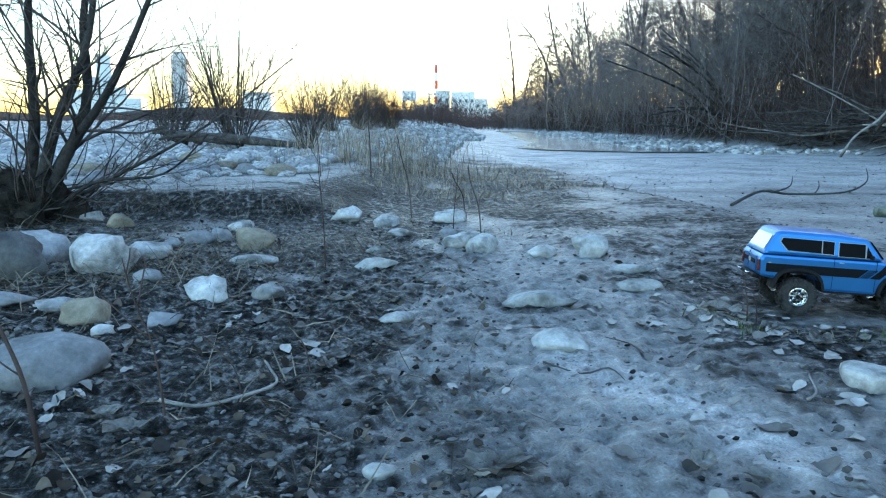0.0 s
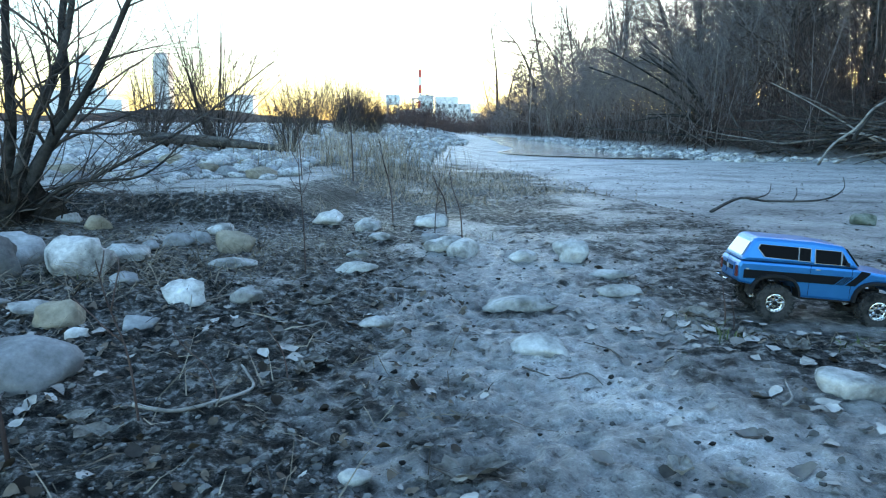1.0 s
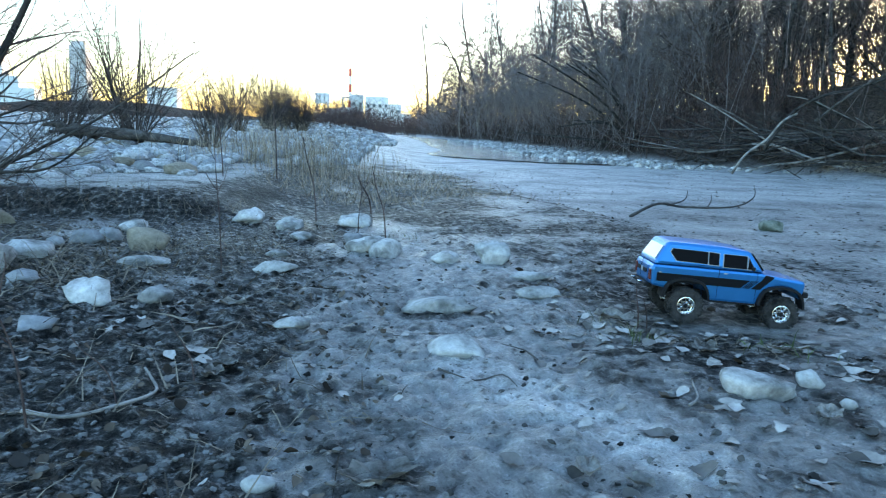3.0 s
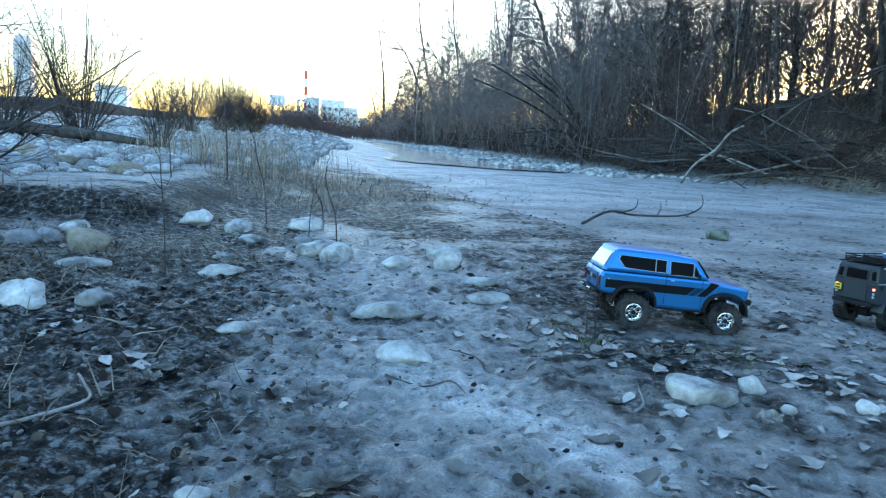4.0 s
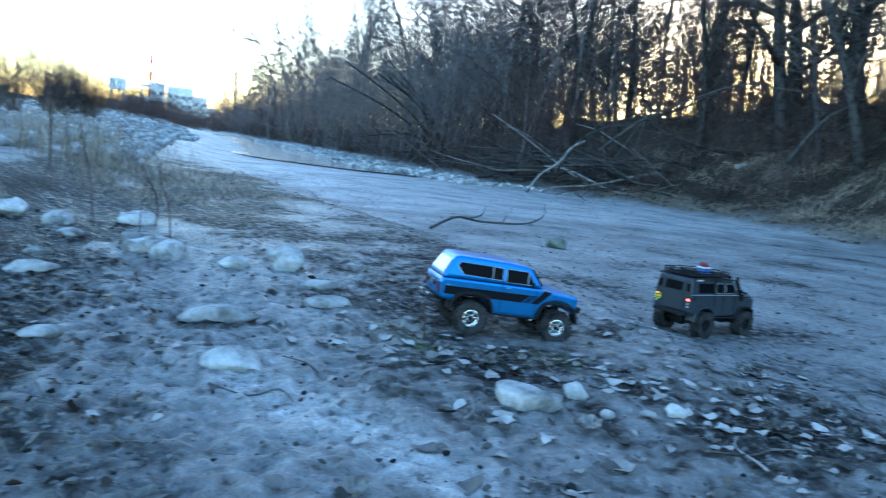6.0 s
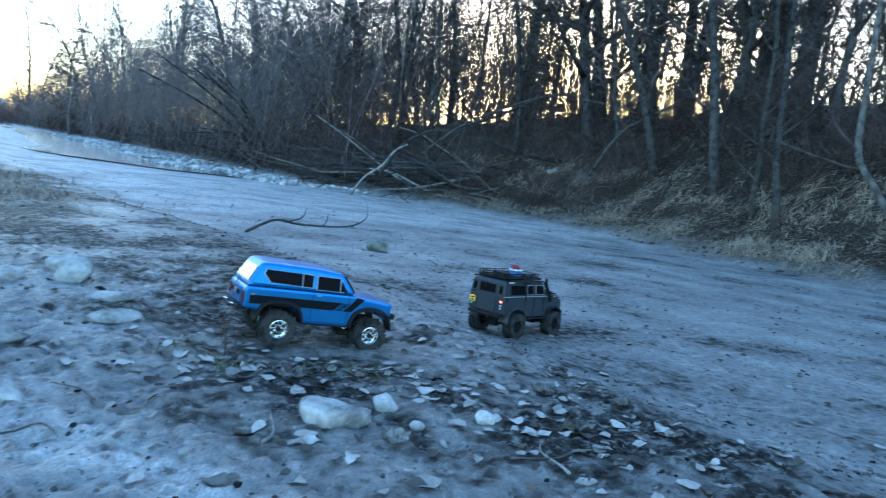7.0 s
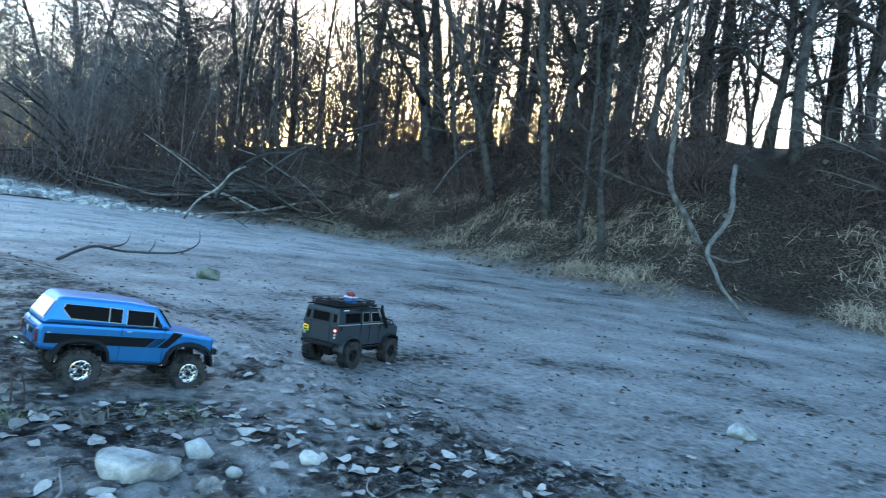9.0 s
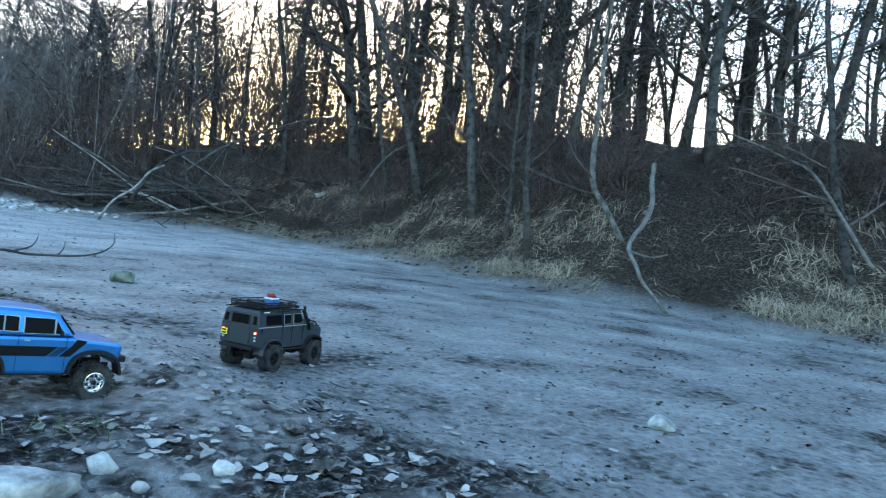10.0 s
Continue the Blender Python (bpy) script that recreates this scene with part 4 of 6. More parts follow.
def bed_saplings():
    rows = ((-0.66, 1.09, -0.05, -0.03, 0.33, 0.005), (-0.52, 1.26, -0.05, -0.02, 0.3, 0.0028), (-0.47, 2.81, -0.02, 0.0, 0.5, 0.003), (-0.2, 4.46, -0.08, 0.0, 0.5, 0.005),
            (0.14, 4.7, -0.09, 0.02, 0.25, 0.006), (0.86, 1.97, -0.015, 0.0, 0.13, 0.003), (0.9, 2.0, -0.015, 0.0, 0.1, 0.0025), (0.19, 3.63, -0.07, 0.0, 0.33, 0.004),
            (0.05, 3.75, 0.02, 0.0, 0.28, 0.003), (-0.62, 6.2, -0.05, 0.0, 0.9, 0.006), (-0.95, 5.6, -0.12, 0.05, 0.8, 0.005), (-0.3, 1.55, -0.06, 0.02, 0.16, 0.002), (-0.42, 1.42, -0.1, 0.03, 0.14, 0.002))
    names = ("thin red-brown bare sapling in dark soil", "thin wispy bare stalk in dark soil", "tall thin bare sapling among dead grass", "bare dark sapling standing in mud", "short bent bare twig standing in mud",
             "short red-brown shoot among leaf litter", "short red-brown shoot among leaf litter", "leaning bare sapling beside white stones", "short bare shoot beside white stones", "tall thin bare sapling on the terrace edge",
             "leaning thin bare sapling on the terrace edge", "small bent dead stalk in mud", "small bent dead stalk in mud")
    for k, (x, y, dx, dy, h, r) in enumerate(rows):
        z = land_z(x, y)
        sapling(((x, y, z - 0.03), (x + dx * 0.2, y + dy * 0.3, z + h * 0.4), (x + dx * 0.75, y + dy * 0.7, z + h * 0.75), (x + dx, y + dy, z + h)), r, names[k], 3 if h > 0.2 else 0, 60 + k)


bed_saplings()


def bed_sticks():
    z = -0.09
    root = tagged(new("fallen_branch"), "dark forked dead branch lying on silt", "branch")
    meshed("stem", [limb([(2.3, 5.76, z), (2.72, 6.2, z + 0.07), (3.05, 6.35, z + 0.03), (3.6, 6.5, z + 0.03), (4.2, 7.2, z + 0.07), (4.65, 8.0, z + 0.15)], 0.014, 0.004, 8, 5, 3)], M_BARK, root)
    meshed("fork", [limb([(2.85, 6.28, z + 0.05), (3.25, 6.8, z + 0.06), (3.7, 7.7, z + 0.09)], 0.009, 0.003, 6, 5, 4)], M_BARK, root)
    meshed("fork", [limb([(3.3, 6.42, z + 0.03), (3.55, 6.85, z + 0.05), (3.75, 7.25, z + 0.08)], 0.007, 0.003, 6, 5, 5)], M_BARK, root)
    curl = tagged(new("curled_stalk"), "pale curled dead stalk lying on dark soil", "stalk")
    pts = [(-0.56, 1.33), (-0.48, 1.33), (-0.4, 1.37), (-0.36, 1.46), (-0.39, 1.54), (-0.41, 1.57)]
    meshed("stem", [limb([(x, y, land_z(x, y) + 0.012) for x, y in pts], 0.0045, 0.003, 6, 5, 8)], M_DEADWOOD, curl)
    rng = random.Random(88)
    for k in range(26):
        x, y = rng.uniform(-1.3, 2.6), rng.uniform(1.0, 4.2)
        a, ln = rng.uniform(0, 6.28), rng.uniform(0.07, 0.24)
        c = [(x + math.cos(a) * ln * f + rng.gauss(0, 0.012), y + math.sin(a) * ln * f + rng.gauss(0, 0.012)) for f in (0, 0.35, 0.7, 1)]
        st = tagged(new("dead_stick"), rng.choice(("thin dark dead stick lying on mud", "thin pale dead stick lying on mud")), "stick", "dead sticks on the bed")
        meshed("stem", [limb([(p, q, land_z(p, q) + 0.006) for p, q in c], rng.uniform(0.0018, 0.004), 0.0012, 5, 3, k)], M_DEADWOOD if "pale" in st["label"] else M_BARK, st)


bed_sticks()


def bank_wood():
    """Leaning trunks, the pale snaking branch, the splintered log and the driftwood heap."""
    rng = random.Random(9)
    t = tagged(new("crooked_tree"), "pale crooked trunk curving up from the bank", "tree")
    ps, rr, s = limb([(10.98, 4.42, 0.35), (10.92, 4.57, 0.62), (10.77, 4.91, 1.2), (10.66, 5.15, 1.65), (10.64, 5.19, 2.7), (10.63, 5.21, 4.4), (10.7, 5.2, 7.0)], 0.056, 0.03, 10, 5, 2, 0.06)
    meshed("trunk", [(ps, rr, s)], M_PALEBARK, t)
    out = []
    grow(rng, ps, 0.05, 0.03, [(12, 0.4, 1.6, 0.12, 0.05, 4, 0.55), (6, 0.2, 0.7, 0.14, 0.03, 3, 0.5), (7, 0.2, 0.4, 0.14, 0.03, 2, 0.5)], out)
    meshed("crown", out, M_TWIG, t)
    b = tagged(new("snaking_branch"), "pale barkless snaking branch propped on the bank", "branch")
    meshed("stem", [limb([(8.98, 3.12, -0.11), (9.01, 3.31, 0.06), (9.09, 3.54, 0.25), (9.15, 3.66, 0.42), (9.29, 3.84, 0.61), (9.44, 3.87, 0.79), (9.72, 3.84, 1.03), (10.02, 3.90, 1.35), (10.19, 4.01, 1.58), (10.43, 4.10, 1.89)], 0.022, 0.038, 9, 4, 7, 0.1)], M_PALEBARK, b)
    meshed("fork", [limb([(9.3, 3.83, 0.6), (9.45, 3.6, 0.55), (9.5, 3.4, 0.62)], 0.022, 0.008, 7, 4, 8)], M_PALEBARK, b)
    g = tagged(new("splintered_log"), "short splintered pale log on the bank", "log")
    meshed("stem", [limb([(11.9, 12.6, 0.95), (12.15, 12.45, 1.08), (12.4, 12.25, 1.28)], 0.09, 0.05, 9, 4, 9, 0.25)], M_DEADWOOD, g)
    d = tagged(new("leaning_tree"), "long thin dead tree leaning across the bank", "tree")
    ps, rr, s = limb([(10.8, 1.25, 0.75), (10.98, 1.71, 1.39), (11.11, 2.13, 1.94), (11.34, 2.49, 2.15), (11.44, 3.34, 2.51), (11.62, 4.09, 2.66)], 0.03, 0.009, 8, 6, 10, 0.08)
    meshed("trunk", [(ps, rr, s)], M_PALEBARK, d)
    out = []
    grow(rng, ps, 0.03, 0.01, [(14, 0.2, 0.9, 0.12, 0.04, 4, 0.5), (7, 0.2, 0.45, 0.14, 0.02, 2, 0.5)], out)
    meshed("crown", out, M_TWIG, d)
    d = tagged(new("crooked_tree"), "dark crooked bare tree rising from the bank", "tree")
    ps, rr, s = limb([(10.95, 1.45, 0.4), (11.0, 1.57, 0.75), (11.18, 1.72, 1.29), (11.35, 1.94, 2.06), (11.61, 2.17, 3.29), (12.07, 2.45, 4.66), (12.2, 2.5, 6.5)], 0.075, 0.03, 9, 5, 13, 0.06)
    meshed("trunk", [(ps, rr, s)], M_BARK, d)
    out = []
    grow(rng, ps, 0.05, 0.02, [(16, 0.3, 1.8, 0.12, 0.03, 4, 0.6), (7, 0.2, 0.8, 0.14, 0.03, 3, 0.5), (7, 0.2, 0.4, 0.14, 0.02, 2, 0.5)], out)
    meshed("crown", out, M_TWIG, d)
    # fallen poles and arching limbs on the bank
    fallen = (("long pale fallen pole leaning up the bank", ((10.6, 10.1, 0.95), (11.25, 9.99, 1.88), (11.93, 9.81, 2.34), (12.74, 9.43, 2.95), (13.06, 9.33, 3.16)), 0.028, 0.014, M_BARK),
              ("long grey fallen limb arching over brush", ((8.38, 14.23, 0.4), (8.79, 14.1, 1.13), (9.38, 13.96, 1.53), (10.21, 13.63, 1.8), (11.1, 13.18, 2.3), (11.61, 13.01, 2.63)), 0.036, 0.012, M_BARK),
              ("long grey fallen limb arching over brush", ((8.96, 13.52, 1.0), (9.72, 12.99, 1.8), (10.85, 11.81, 2.55), (11.33, 11.07, 2.52), (12.01, 10.03, 2.37)), 0.026, 0.01, M_BARK),
              ("long grey fallen limb reaching over the waterline", ((10.42, 15.55, 0.58), (9.7, 16.58, 0.85), (8.95, 17.55, 0.85), (7.91, 18.58, 0.8)), 0.04, 0.01, M_BARK),
              ("long grey fallen limb reaching over the waterline", ((10.3, 14.9, 0.7), (9.5, 15.6, 0.6), (8.8, 16.4, 0.45), (7.9, 17.2, 0.5)), 0.045, 0.01, M_BARK))
    for k, (label, pts, r0, r1, bark) in enumerate(fallen):
        w = tagged(new("fallen_limb"), label, "branch", "fallen limbs on the bank")
        ps, rr, s = limb(pts, r0, r1, 8, 6, 40 + k, 0.1)
        meshed("stem", [(ps, rr, s)], bark, w)
        out = []
        grow(rng, ps, r0 * 0.6, r1 * 0.6, [(9, 0.2, 1.1, 0.12, 0.0, 4, 0.5), (7, 0.2, 0.5, 0.14, 0.0, 2, 0.5)], out)
        meshed("twig_crown", out, M_TWIG, w)
    # driftwood heap at the bend: logs and branches swept against the bank
    for k in range(62):
        y = rng.uniform(13.2, 18.8)
        f = float(np.interp(y, FOOT_Y, FOOT_X))
        x = f + rng.uniform(-0.7, 1.6)
        a = rng.gauss(2.7, 0.5)
        ln = rng.uniform(1.2, 4.2)
        z = land_z(x, y) + rng.uniform(0.05, 0.75)
        r = rng.choice((0.02, 0.028, 0.04, 0.055))
        up = rng.uniform(-0.06, 0.16)
        s0 = Vector((x - math.cos(a) * ln / 2, y - math.sin(a) * ln * 0.3, z - up * ln / 2))
        p = [tuple(c) for c in wander(rng, s0, Vector((math.cos(a), math.sin(a) * 0.6, up)), ln, 5, 0.17)]
        w = tagged(new("driftwood_branch"), rng.choice(("bleached bare driftwood branch in a heap", "dark driftwood branch in a heap", "dark driftwood branch in a heap", "forked driftwood limb in a flood heap")), "driftwood", "driftwood heap against the bank")
        ps, rr, s = limb(p, r * 0.8, r * 0.25, 7, 3, k, 0.14)
        meshed("stem", [(ps, rr, s)], M_DEADWOOD if "bleached" in w["label"] else M_BARK, w)
        out = []
        grow(rng, ps, r * 0.6, r * 0.3, [(5, 0.2, 0.9, 0.12, 0.03, 4, 0.5), (6, 0.2, 0.4, 0.14, 0.02, 2, 0.5)], out)
        meshed("crown", out, M_TWIG, w)
    w = tagged(new("bleached_limb"), "thick bleached forked limb leaning from a heap", "driftwood")
    meshed("stem", [limb([(7.7, 14.18, -0.1), (7.85, 14.0, 0.3), (8.25, 13.95, 0.62), (8.45, 13.8, 0.98), (8.75, 13.8, 1.15)], 0.026, 0.022, 9, 5, 12, 0.15)], M_DEADWOOD, w)
    # uprooted crown of a fallen tree, leaning left over the water
    fall = tagged(new("fallen_tree"), "fallen bare tree spreading over the water's edge", "tree")
    for k in range(9):
        e = Vector((rng.uniform(4.8, 8.2), 24 + rng.uniform(-2, 1.5), rng.uniform(0.6, 4.8)))
        m = Vector((9.6, 24.0, 0.4)).lerp(e, 0.5) + Vector((0.2, 0, rng.uniform(-0.1, 0.4)))
        ps, rr, s = limb([(9.7, 24.0, 0.3), tuple(m), tuple(e)], 0.06, 0.015, 7, 5, k, 0.08)
        meshed("limb", [(ps, rr, s)], M_BARK, fall)
        out = []
        grow(rng, ps, 0.06, 0.02, [(9, 0.25, 1.2, 0.12, 0.04, 4, 0.5), (8, 0.2, 0.55, 0.14, 0.03, 2, 0.5)], out)
        meshed("twig_crown", out, M_TWIG, fall)
    for x, y, h, r in ((10.0, 60.0, 7.6, 0.06), (8.8, 62.0, 7.0, 0.05)):
        bt = tree_proto(int(x * 10), h, r, (-0.1, 0), 0.05, THIN, M_BIRCH, M_TWIG, "birch_tree")
        bt.matrix_world = pose(x, y, land_z(x, y))
        tagged(bt, "slim white birch above the water", "tree", "birches on the far bank")


bank_wood()


def pines():
    """Dark evergreens among the bare trees."""
    rng = random.Random(23)
    root = tagged(new("pine_tree"), "dark evergreen pine among bare trees", "tree", "evergreens in the wood")
    stem = wander(rng, Vector((0, 0, -0.2)), Vector((0.02, 0.0, 1)), 11, 12, 0.02, 0.05)
    meshed("trunk", [(stem, [0.17 * (1 - 0.07 * k) + 0.01 for k in range(13)], 9)], M_BARK, root)
    boughs, needles = [], []
    for k in range(64):
        f = 0.2 + 0.8 * (k + rng.random()) / 64
        i = min(11, int(f * 12))
        p = stem[i].lerp(stem[i + 1], f * 12 - i)
        a = rng.uniform(0, 6.28)
        ln = (2.9 - 2.2 * f) * rng.uniform(0.6, 1.1)
        q = wander(rng, p, Vector((math.cos(a), math.sin(a), rng.uniform(-0.25, 0.3))), ln, 4, 0.09, -0.02)
        boughs.append((q, [0.022, 0.016, 0.011, 0.007, 0.003], 4))
        for j in range(95):
            g = rng.uniform(0.25, 1)
            m = min(3, int(g * 4))
            c = q[m].lerp(q[m + 1], g * 4 - m) + Vector((rng.gauss(0, 0.13), rng.gauss(0, 0.13), rng.gauss(0, 0.06)))
            w = Vector((rng.gauss(0, 1), rng.gauss(0, 1), rng.gauss(0.1, 0.6))).normalized() * rng.uniform(0.1, 0.22)
            needles.append(((c, c + w), [0.014], 2))
    meshed("bough", boughs, M_BARK, root)
    meshed("needle_crown", needles, M_NEEDLE, root)
    spots = ((14.8, 1.6, 0.95, 10), (16.5, 4.6, 1.05, 80), (17.5, 0.2, 1.1, 200), (18.2, 7.6, 1.0, 140), (15.4, 18.0, 0.95, 300), (20.0, 12.5, 1.1, 250), (19.5, -2.5, 1.0, 33), (16.0, 13.5, 0.95, 60), (18.6, 14.2, 1.1, 170), (17.4, 11.2, 1.0, 290), (21.0, 16.0, 1.1, 20), (15.8, 9.6, 0.85, 110))
    for k, (x, y, s, a) in enumerate(spots):
        m = Matrix.Translation((x, y, land_z(x, y))) @ pose(0, 0, 0, 0, 0, a)
        if k == 0:
            root.matrix_world = m @ Matrix.Scale(s, 4)
        else:
            copy_thing(root, m).scale = (s, s, s)


pines()


# ---- leaves, straw and stalks ----
def scattered(name, label, category, material, count, place, shape, seed):
    rng = random.Random(seed)
    V, Fc = [], []
    for k in range(count):
        x, y = place(rng)
        shape(rng, x, y, V, Fc)
    xs = np.array([v[0] for v in V])
    ys = np.array([v[1] for v in V])
    zs = np.array([v[2] for v in V]) + land(xs, ys)
    me = bpy.data.meshes.new(name)
    me.from_pydata(np.stack((xs, ys, zs), -1).tolist(), [], Fc)
    me.polygons.foreach_set("use_smooth", np.ones(len(me.polygons), bool))
    me.materials.append(material)
    return tagged(new(name, me), label, category, kind="stuff")


def leaf_shape(lo, hi, curl):
    """A pointed leaf, folded along its rib and curled along its length."""
    def shape(rng, x, y, V, Fc):
        ln = rng.uniform(lo, hi)
        w = ln * rng.uniform(0.22, 0.46)
        a = rng.uniform(0, 6.28)
        c, s = math.cos(a), math.sin(a)
        bend, fold, roll = rng.uniform(-0.3, 1) * curl, rng.uniform(0.1, 1) * curl, rng.uniform(-0.5, 0.5) * curl
        base = 0.002 + rng.uniform(0, 0.006)
        o = len(V)
        us = (-0.5, -0.36, -0.2, -0.02, 0.16, 0.33, 0.5)
        skew = rng.uniform(-0.15, 0.15)
        for i, u in enumerate(us):
            k = math.sin(math.pi * (u + 0.5)) ** 0.7 * (1 + skew * u * 2) * rng.uniform(0.82, 1.1)
            rib = bend * ln * (u * u) * 2
            for side in (-1, 0, 1):
                px, py = u * ln + rng.gauss(0, 0.02) * ln, side * w * k * rng.uniform(0.8, 1.15) + 0.12 * ln * roll * math.sin(3 * u)
                V.append((x + px * c - py * s, y + px * s + py * c, max(0.001, base + rib + abs(side) * fold * w * k * 0.9 + side * roll * w * k + rng.gauss(0, 0.03) * w)))
        for i in range(6):
            q = o + 3 * i
            Fc.append((q, q + 1, q + 4, q + 3))
            Fc.append((q + 1, q + 2, q + 5, q + 4))
    return shape


def blade_shape(lo, hi, width, tilt, bend):
    def shape(rng, x, y, V, Fc):
        ln, w = rng.uniform(lo, hi), width * rng.uniform(0.6, 1.3)
        a = rng.uniform(0, 6.28)
        c, s = math.cos(a), math.sin(a)
        t = rng.uniform(*tilt)
        o = len(V)
        px = pz = 0.0
        for k in range(4):
            ww = w * (1 - k / 3.6)
            V.append((x + px * c - ww * s, y + px * s + ww * c, pz))
            V.append((x + px * c + ww * s, y + px * s - ww * c, pz))
            px += math.sin(t) * ln / 3
            pz = max(0.004, pz + math.cos(t) * ln / 3)
            t += bend * rng.uniform(0.6, 1.3)
        for k in range(3):
            Fc.append((o + 2 * k, o + 2 * k + 1, o + 2 * k + 3, o + 2 * k + 2))
    return shape


def on_foot(lo, hi, y0, y1, power=1.0):
    def place(rng):
        while True:
            y = rng.uniform(y0, y1)
            d = lo + (hi - lo) * rng.random() ** power
            if 2.3 < y - 0.3 * d < 4.2 and rng.random() < 0.9:
                continue
            x = float(np.interp(y, FOOT_Y, FOOT_X)) + d
            if float(fbm(np.array([x]), np.array([y]), 1.9, 3, 91)[0]) < -0.02 and rng.random() < 0.75:
                continue
            return x, y
    return place


def clumped(centres, spread):
    def place(rng):
        cx, cy, k = rng.choice(centres)
        return cx + rng.gauss(0, spread * k), cy + rng.gauss(0, spread * k)
    return place


def litter():
    def bed(rng):
        y = 0.95 + 5.0 * rng.random() ** 1.5
        return rng.uniform(-0.75 * y - 0.3, 0.9 * y + 1.2), y

    def mud(rng):
        y = 0.6 + 13 * rng.random() ** 1.3
        return rng.uniform(0.6, 9.3), y

    def dark_side(rng):
        y = 0.95 + 3.5 * rng.random() ** 1.3
        return rng.uniform(-0.72 * y - 0.4, 0.1 + 0.1 * rng.gauss(0, 1)), y

    heaps = [(0.85, 1.9, 1), (1.0, 1.82, 1.2), (1.15, 1.75, 0.9), (1.35, 2.6, 0.8), (1.55, 1.45, 1.0), (-0.55, 1.95, 1.6), (-0.4, 2.15, 1.4), (1.9, 1.75, 0.7), (1.3, 1.2, 1.1), (2.1, 3.4, 0.8), (-0.75, 1.7, 1.2), (1.75, 2.2, 0.8), (0.75, 2.1, 0.7)]
    scattered("bed_leaf_litter", "curled pale fallen leaves scattered on mud", "leaf litter", M_LEAF, 260, bed, leaf_shape(0.02, 0.055, 0.35), 201)
    scattered("heaped_leaf_litter", "heaps of curled fallen leaves on mud", "leaf litter", M_LEAF, 240, clumped(heaps, 0.15), leaf_shape(0.022, 0.055, 0.35), 202)
    def right_bed(rng):
        y = 0.9 + 2.6 * rng.random() ** 1.2
        return rng.uniform(0.45, 0.9 + 0.75 * y), y

    scattered("flat_leaf_litter", "pale flat fallen leaves pressed on damp silt", "leaf litter", M_LEAF, 170, right_bed, leaf_shape(0.02, 0.055, 0.22), 221)
    scattered("mud_leaf_crumbs", "small dark and pale leaf scraps on silt", "leaf litter", M_LEAF, 3600, mud, leaf_shape(0.007, 0.038, 0.4), 203)
    scattered("dark_leaf_crumbs", "rotten dark leaf scraps on silt", "leaf litter", M_BANKLEAF, 2900, mud, leaf_shape(0.006, 0.034, 0.8), 204)
    scattered("soil_crumbs", "dark rotten plant scraps on soil", "plant litter", M_BANKLEAF, 900, dark_side, leaf_shape(0.01, 0.03, 0.8), 205)
    scattered("soil_straw", "flattened dead straw over dark soil", "straw", M_DARKSTRAW, 600, dark_side, blade_shape(0.05, 0.2, 0.0016, (1.1, 1.6), 0.05), 206)
    scattered("bank_leaf_litter", "brown leaf litter covering the bank", "leaf litter", M_BANKLEAF, 6500, on_foot(-0.1, 4.5, -6, 16, 1.1), leaf_shape(0.05, 0.11, 0.7), 207)
    scattered("bank_dry_grass", "drooping straw-coloured dry grass on the bank foot", "dry grass", M_STRAW, 21000, on_foot(-0.1, 2.2, -6, 15.5, 1.0), blade_shape(0.09, 0.3, 0.004, (0.95, 1.55), 0.3), 208)
    tufts = [(9.85, 5.95, 1), (10.0, 6.2, 1), (10.4, 7.8, 1.2), (10.0, 1.7, 1.2), (9.85, 2.2, 0.9), (10.3, 0.9, 1.5), (10.5, 0.2, 1.6), (10.2, -0.6, 1.6), (10.8, 9.4, 1.5), (9.75, 5.1, 0.8), (10.7, 1.4, 1.2)]
    scattered("bank_grass_tufts", "thick tufts of pale dry grass on the bank", "dry grass", M_STRAW, 3000, clumped(tufts, 0.17), blade_shape(0.15, 0.4, 0.0038, (0.3, 1.2), 0.75), 209)
    reeds = [(-0.9, 8.7, 1), (-0.55, 7.9, 1), (-1.2, 9.4, 1.2), (-0.3, 8.6, 1), (-0.75, 10.5, 1.4), (-0.5, 12.5, 1.6), (-1.2, 7.4, 0.8), (-0.45, 6.9, 0.7)]
    scattered("terrace_dry_grass", "tall pale dry grass on the terrace edge", "dry grass", M_STRAW, 1500, clumped(reeds, 0.4), blade_shape(0.15, 0.6, 0.0026, (0.0, 0.5), 0.35), 210)
    edge = [(-0.35, 6.2, 1), (-0.1, 7.4, 1.2), (0.25, 8.8, 1.4), (0.4, 7.0, 1), (0.7, 8.2, 1.5), (0.1, 5.6, 0.8), (0.9, 6.4, 1)]
    scattered("edge_dry_grass", "short flattened dead grass at the terrace edge", "dry grass", M_STRAW, 3000, clumped(edge, 0.3), blade_shape(0.06, 0.2, 0.0025, (0.5, 1.4), 0.3), 211)
    near = [(-1.2, 2.6, 1), (-1.05, 2.75, 1), (-0.95, 2.55, 0.9), (-0.7, 2.5, 1), (-1.4, 2.4, 1.1), (-0.8, 3.0, 1.1), (-1.6, 3.4, 1.5), (-0.55, 3.2, 1.0), (-1.15, 3.6, 1.4), (-2.1, 3.7, 1.6)]
    scattered("near_dead_grass", "matted dead grass between the stones", "dry grass", M_DARKSTRAW, 1300, clumped(near, 0.2), blade_shape(0.06, 0.2, 0.0017, (0.7, 1.5), 0.2), 212)
    green = [(0.83, 1.88, 0.5), (1.12, 1.78, 0.6), (0.3, 3.6, 1.2), (-1.22, 2.5, 0.8), (1.2, 1.72, 0.5), (0.75, 2.05, 0.4)]
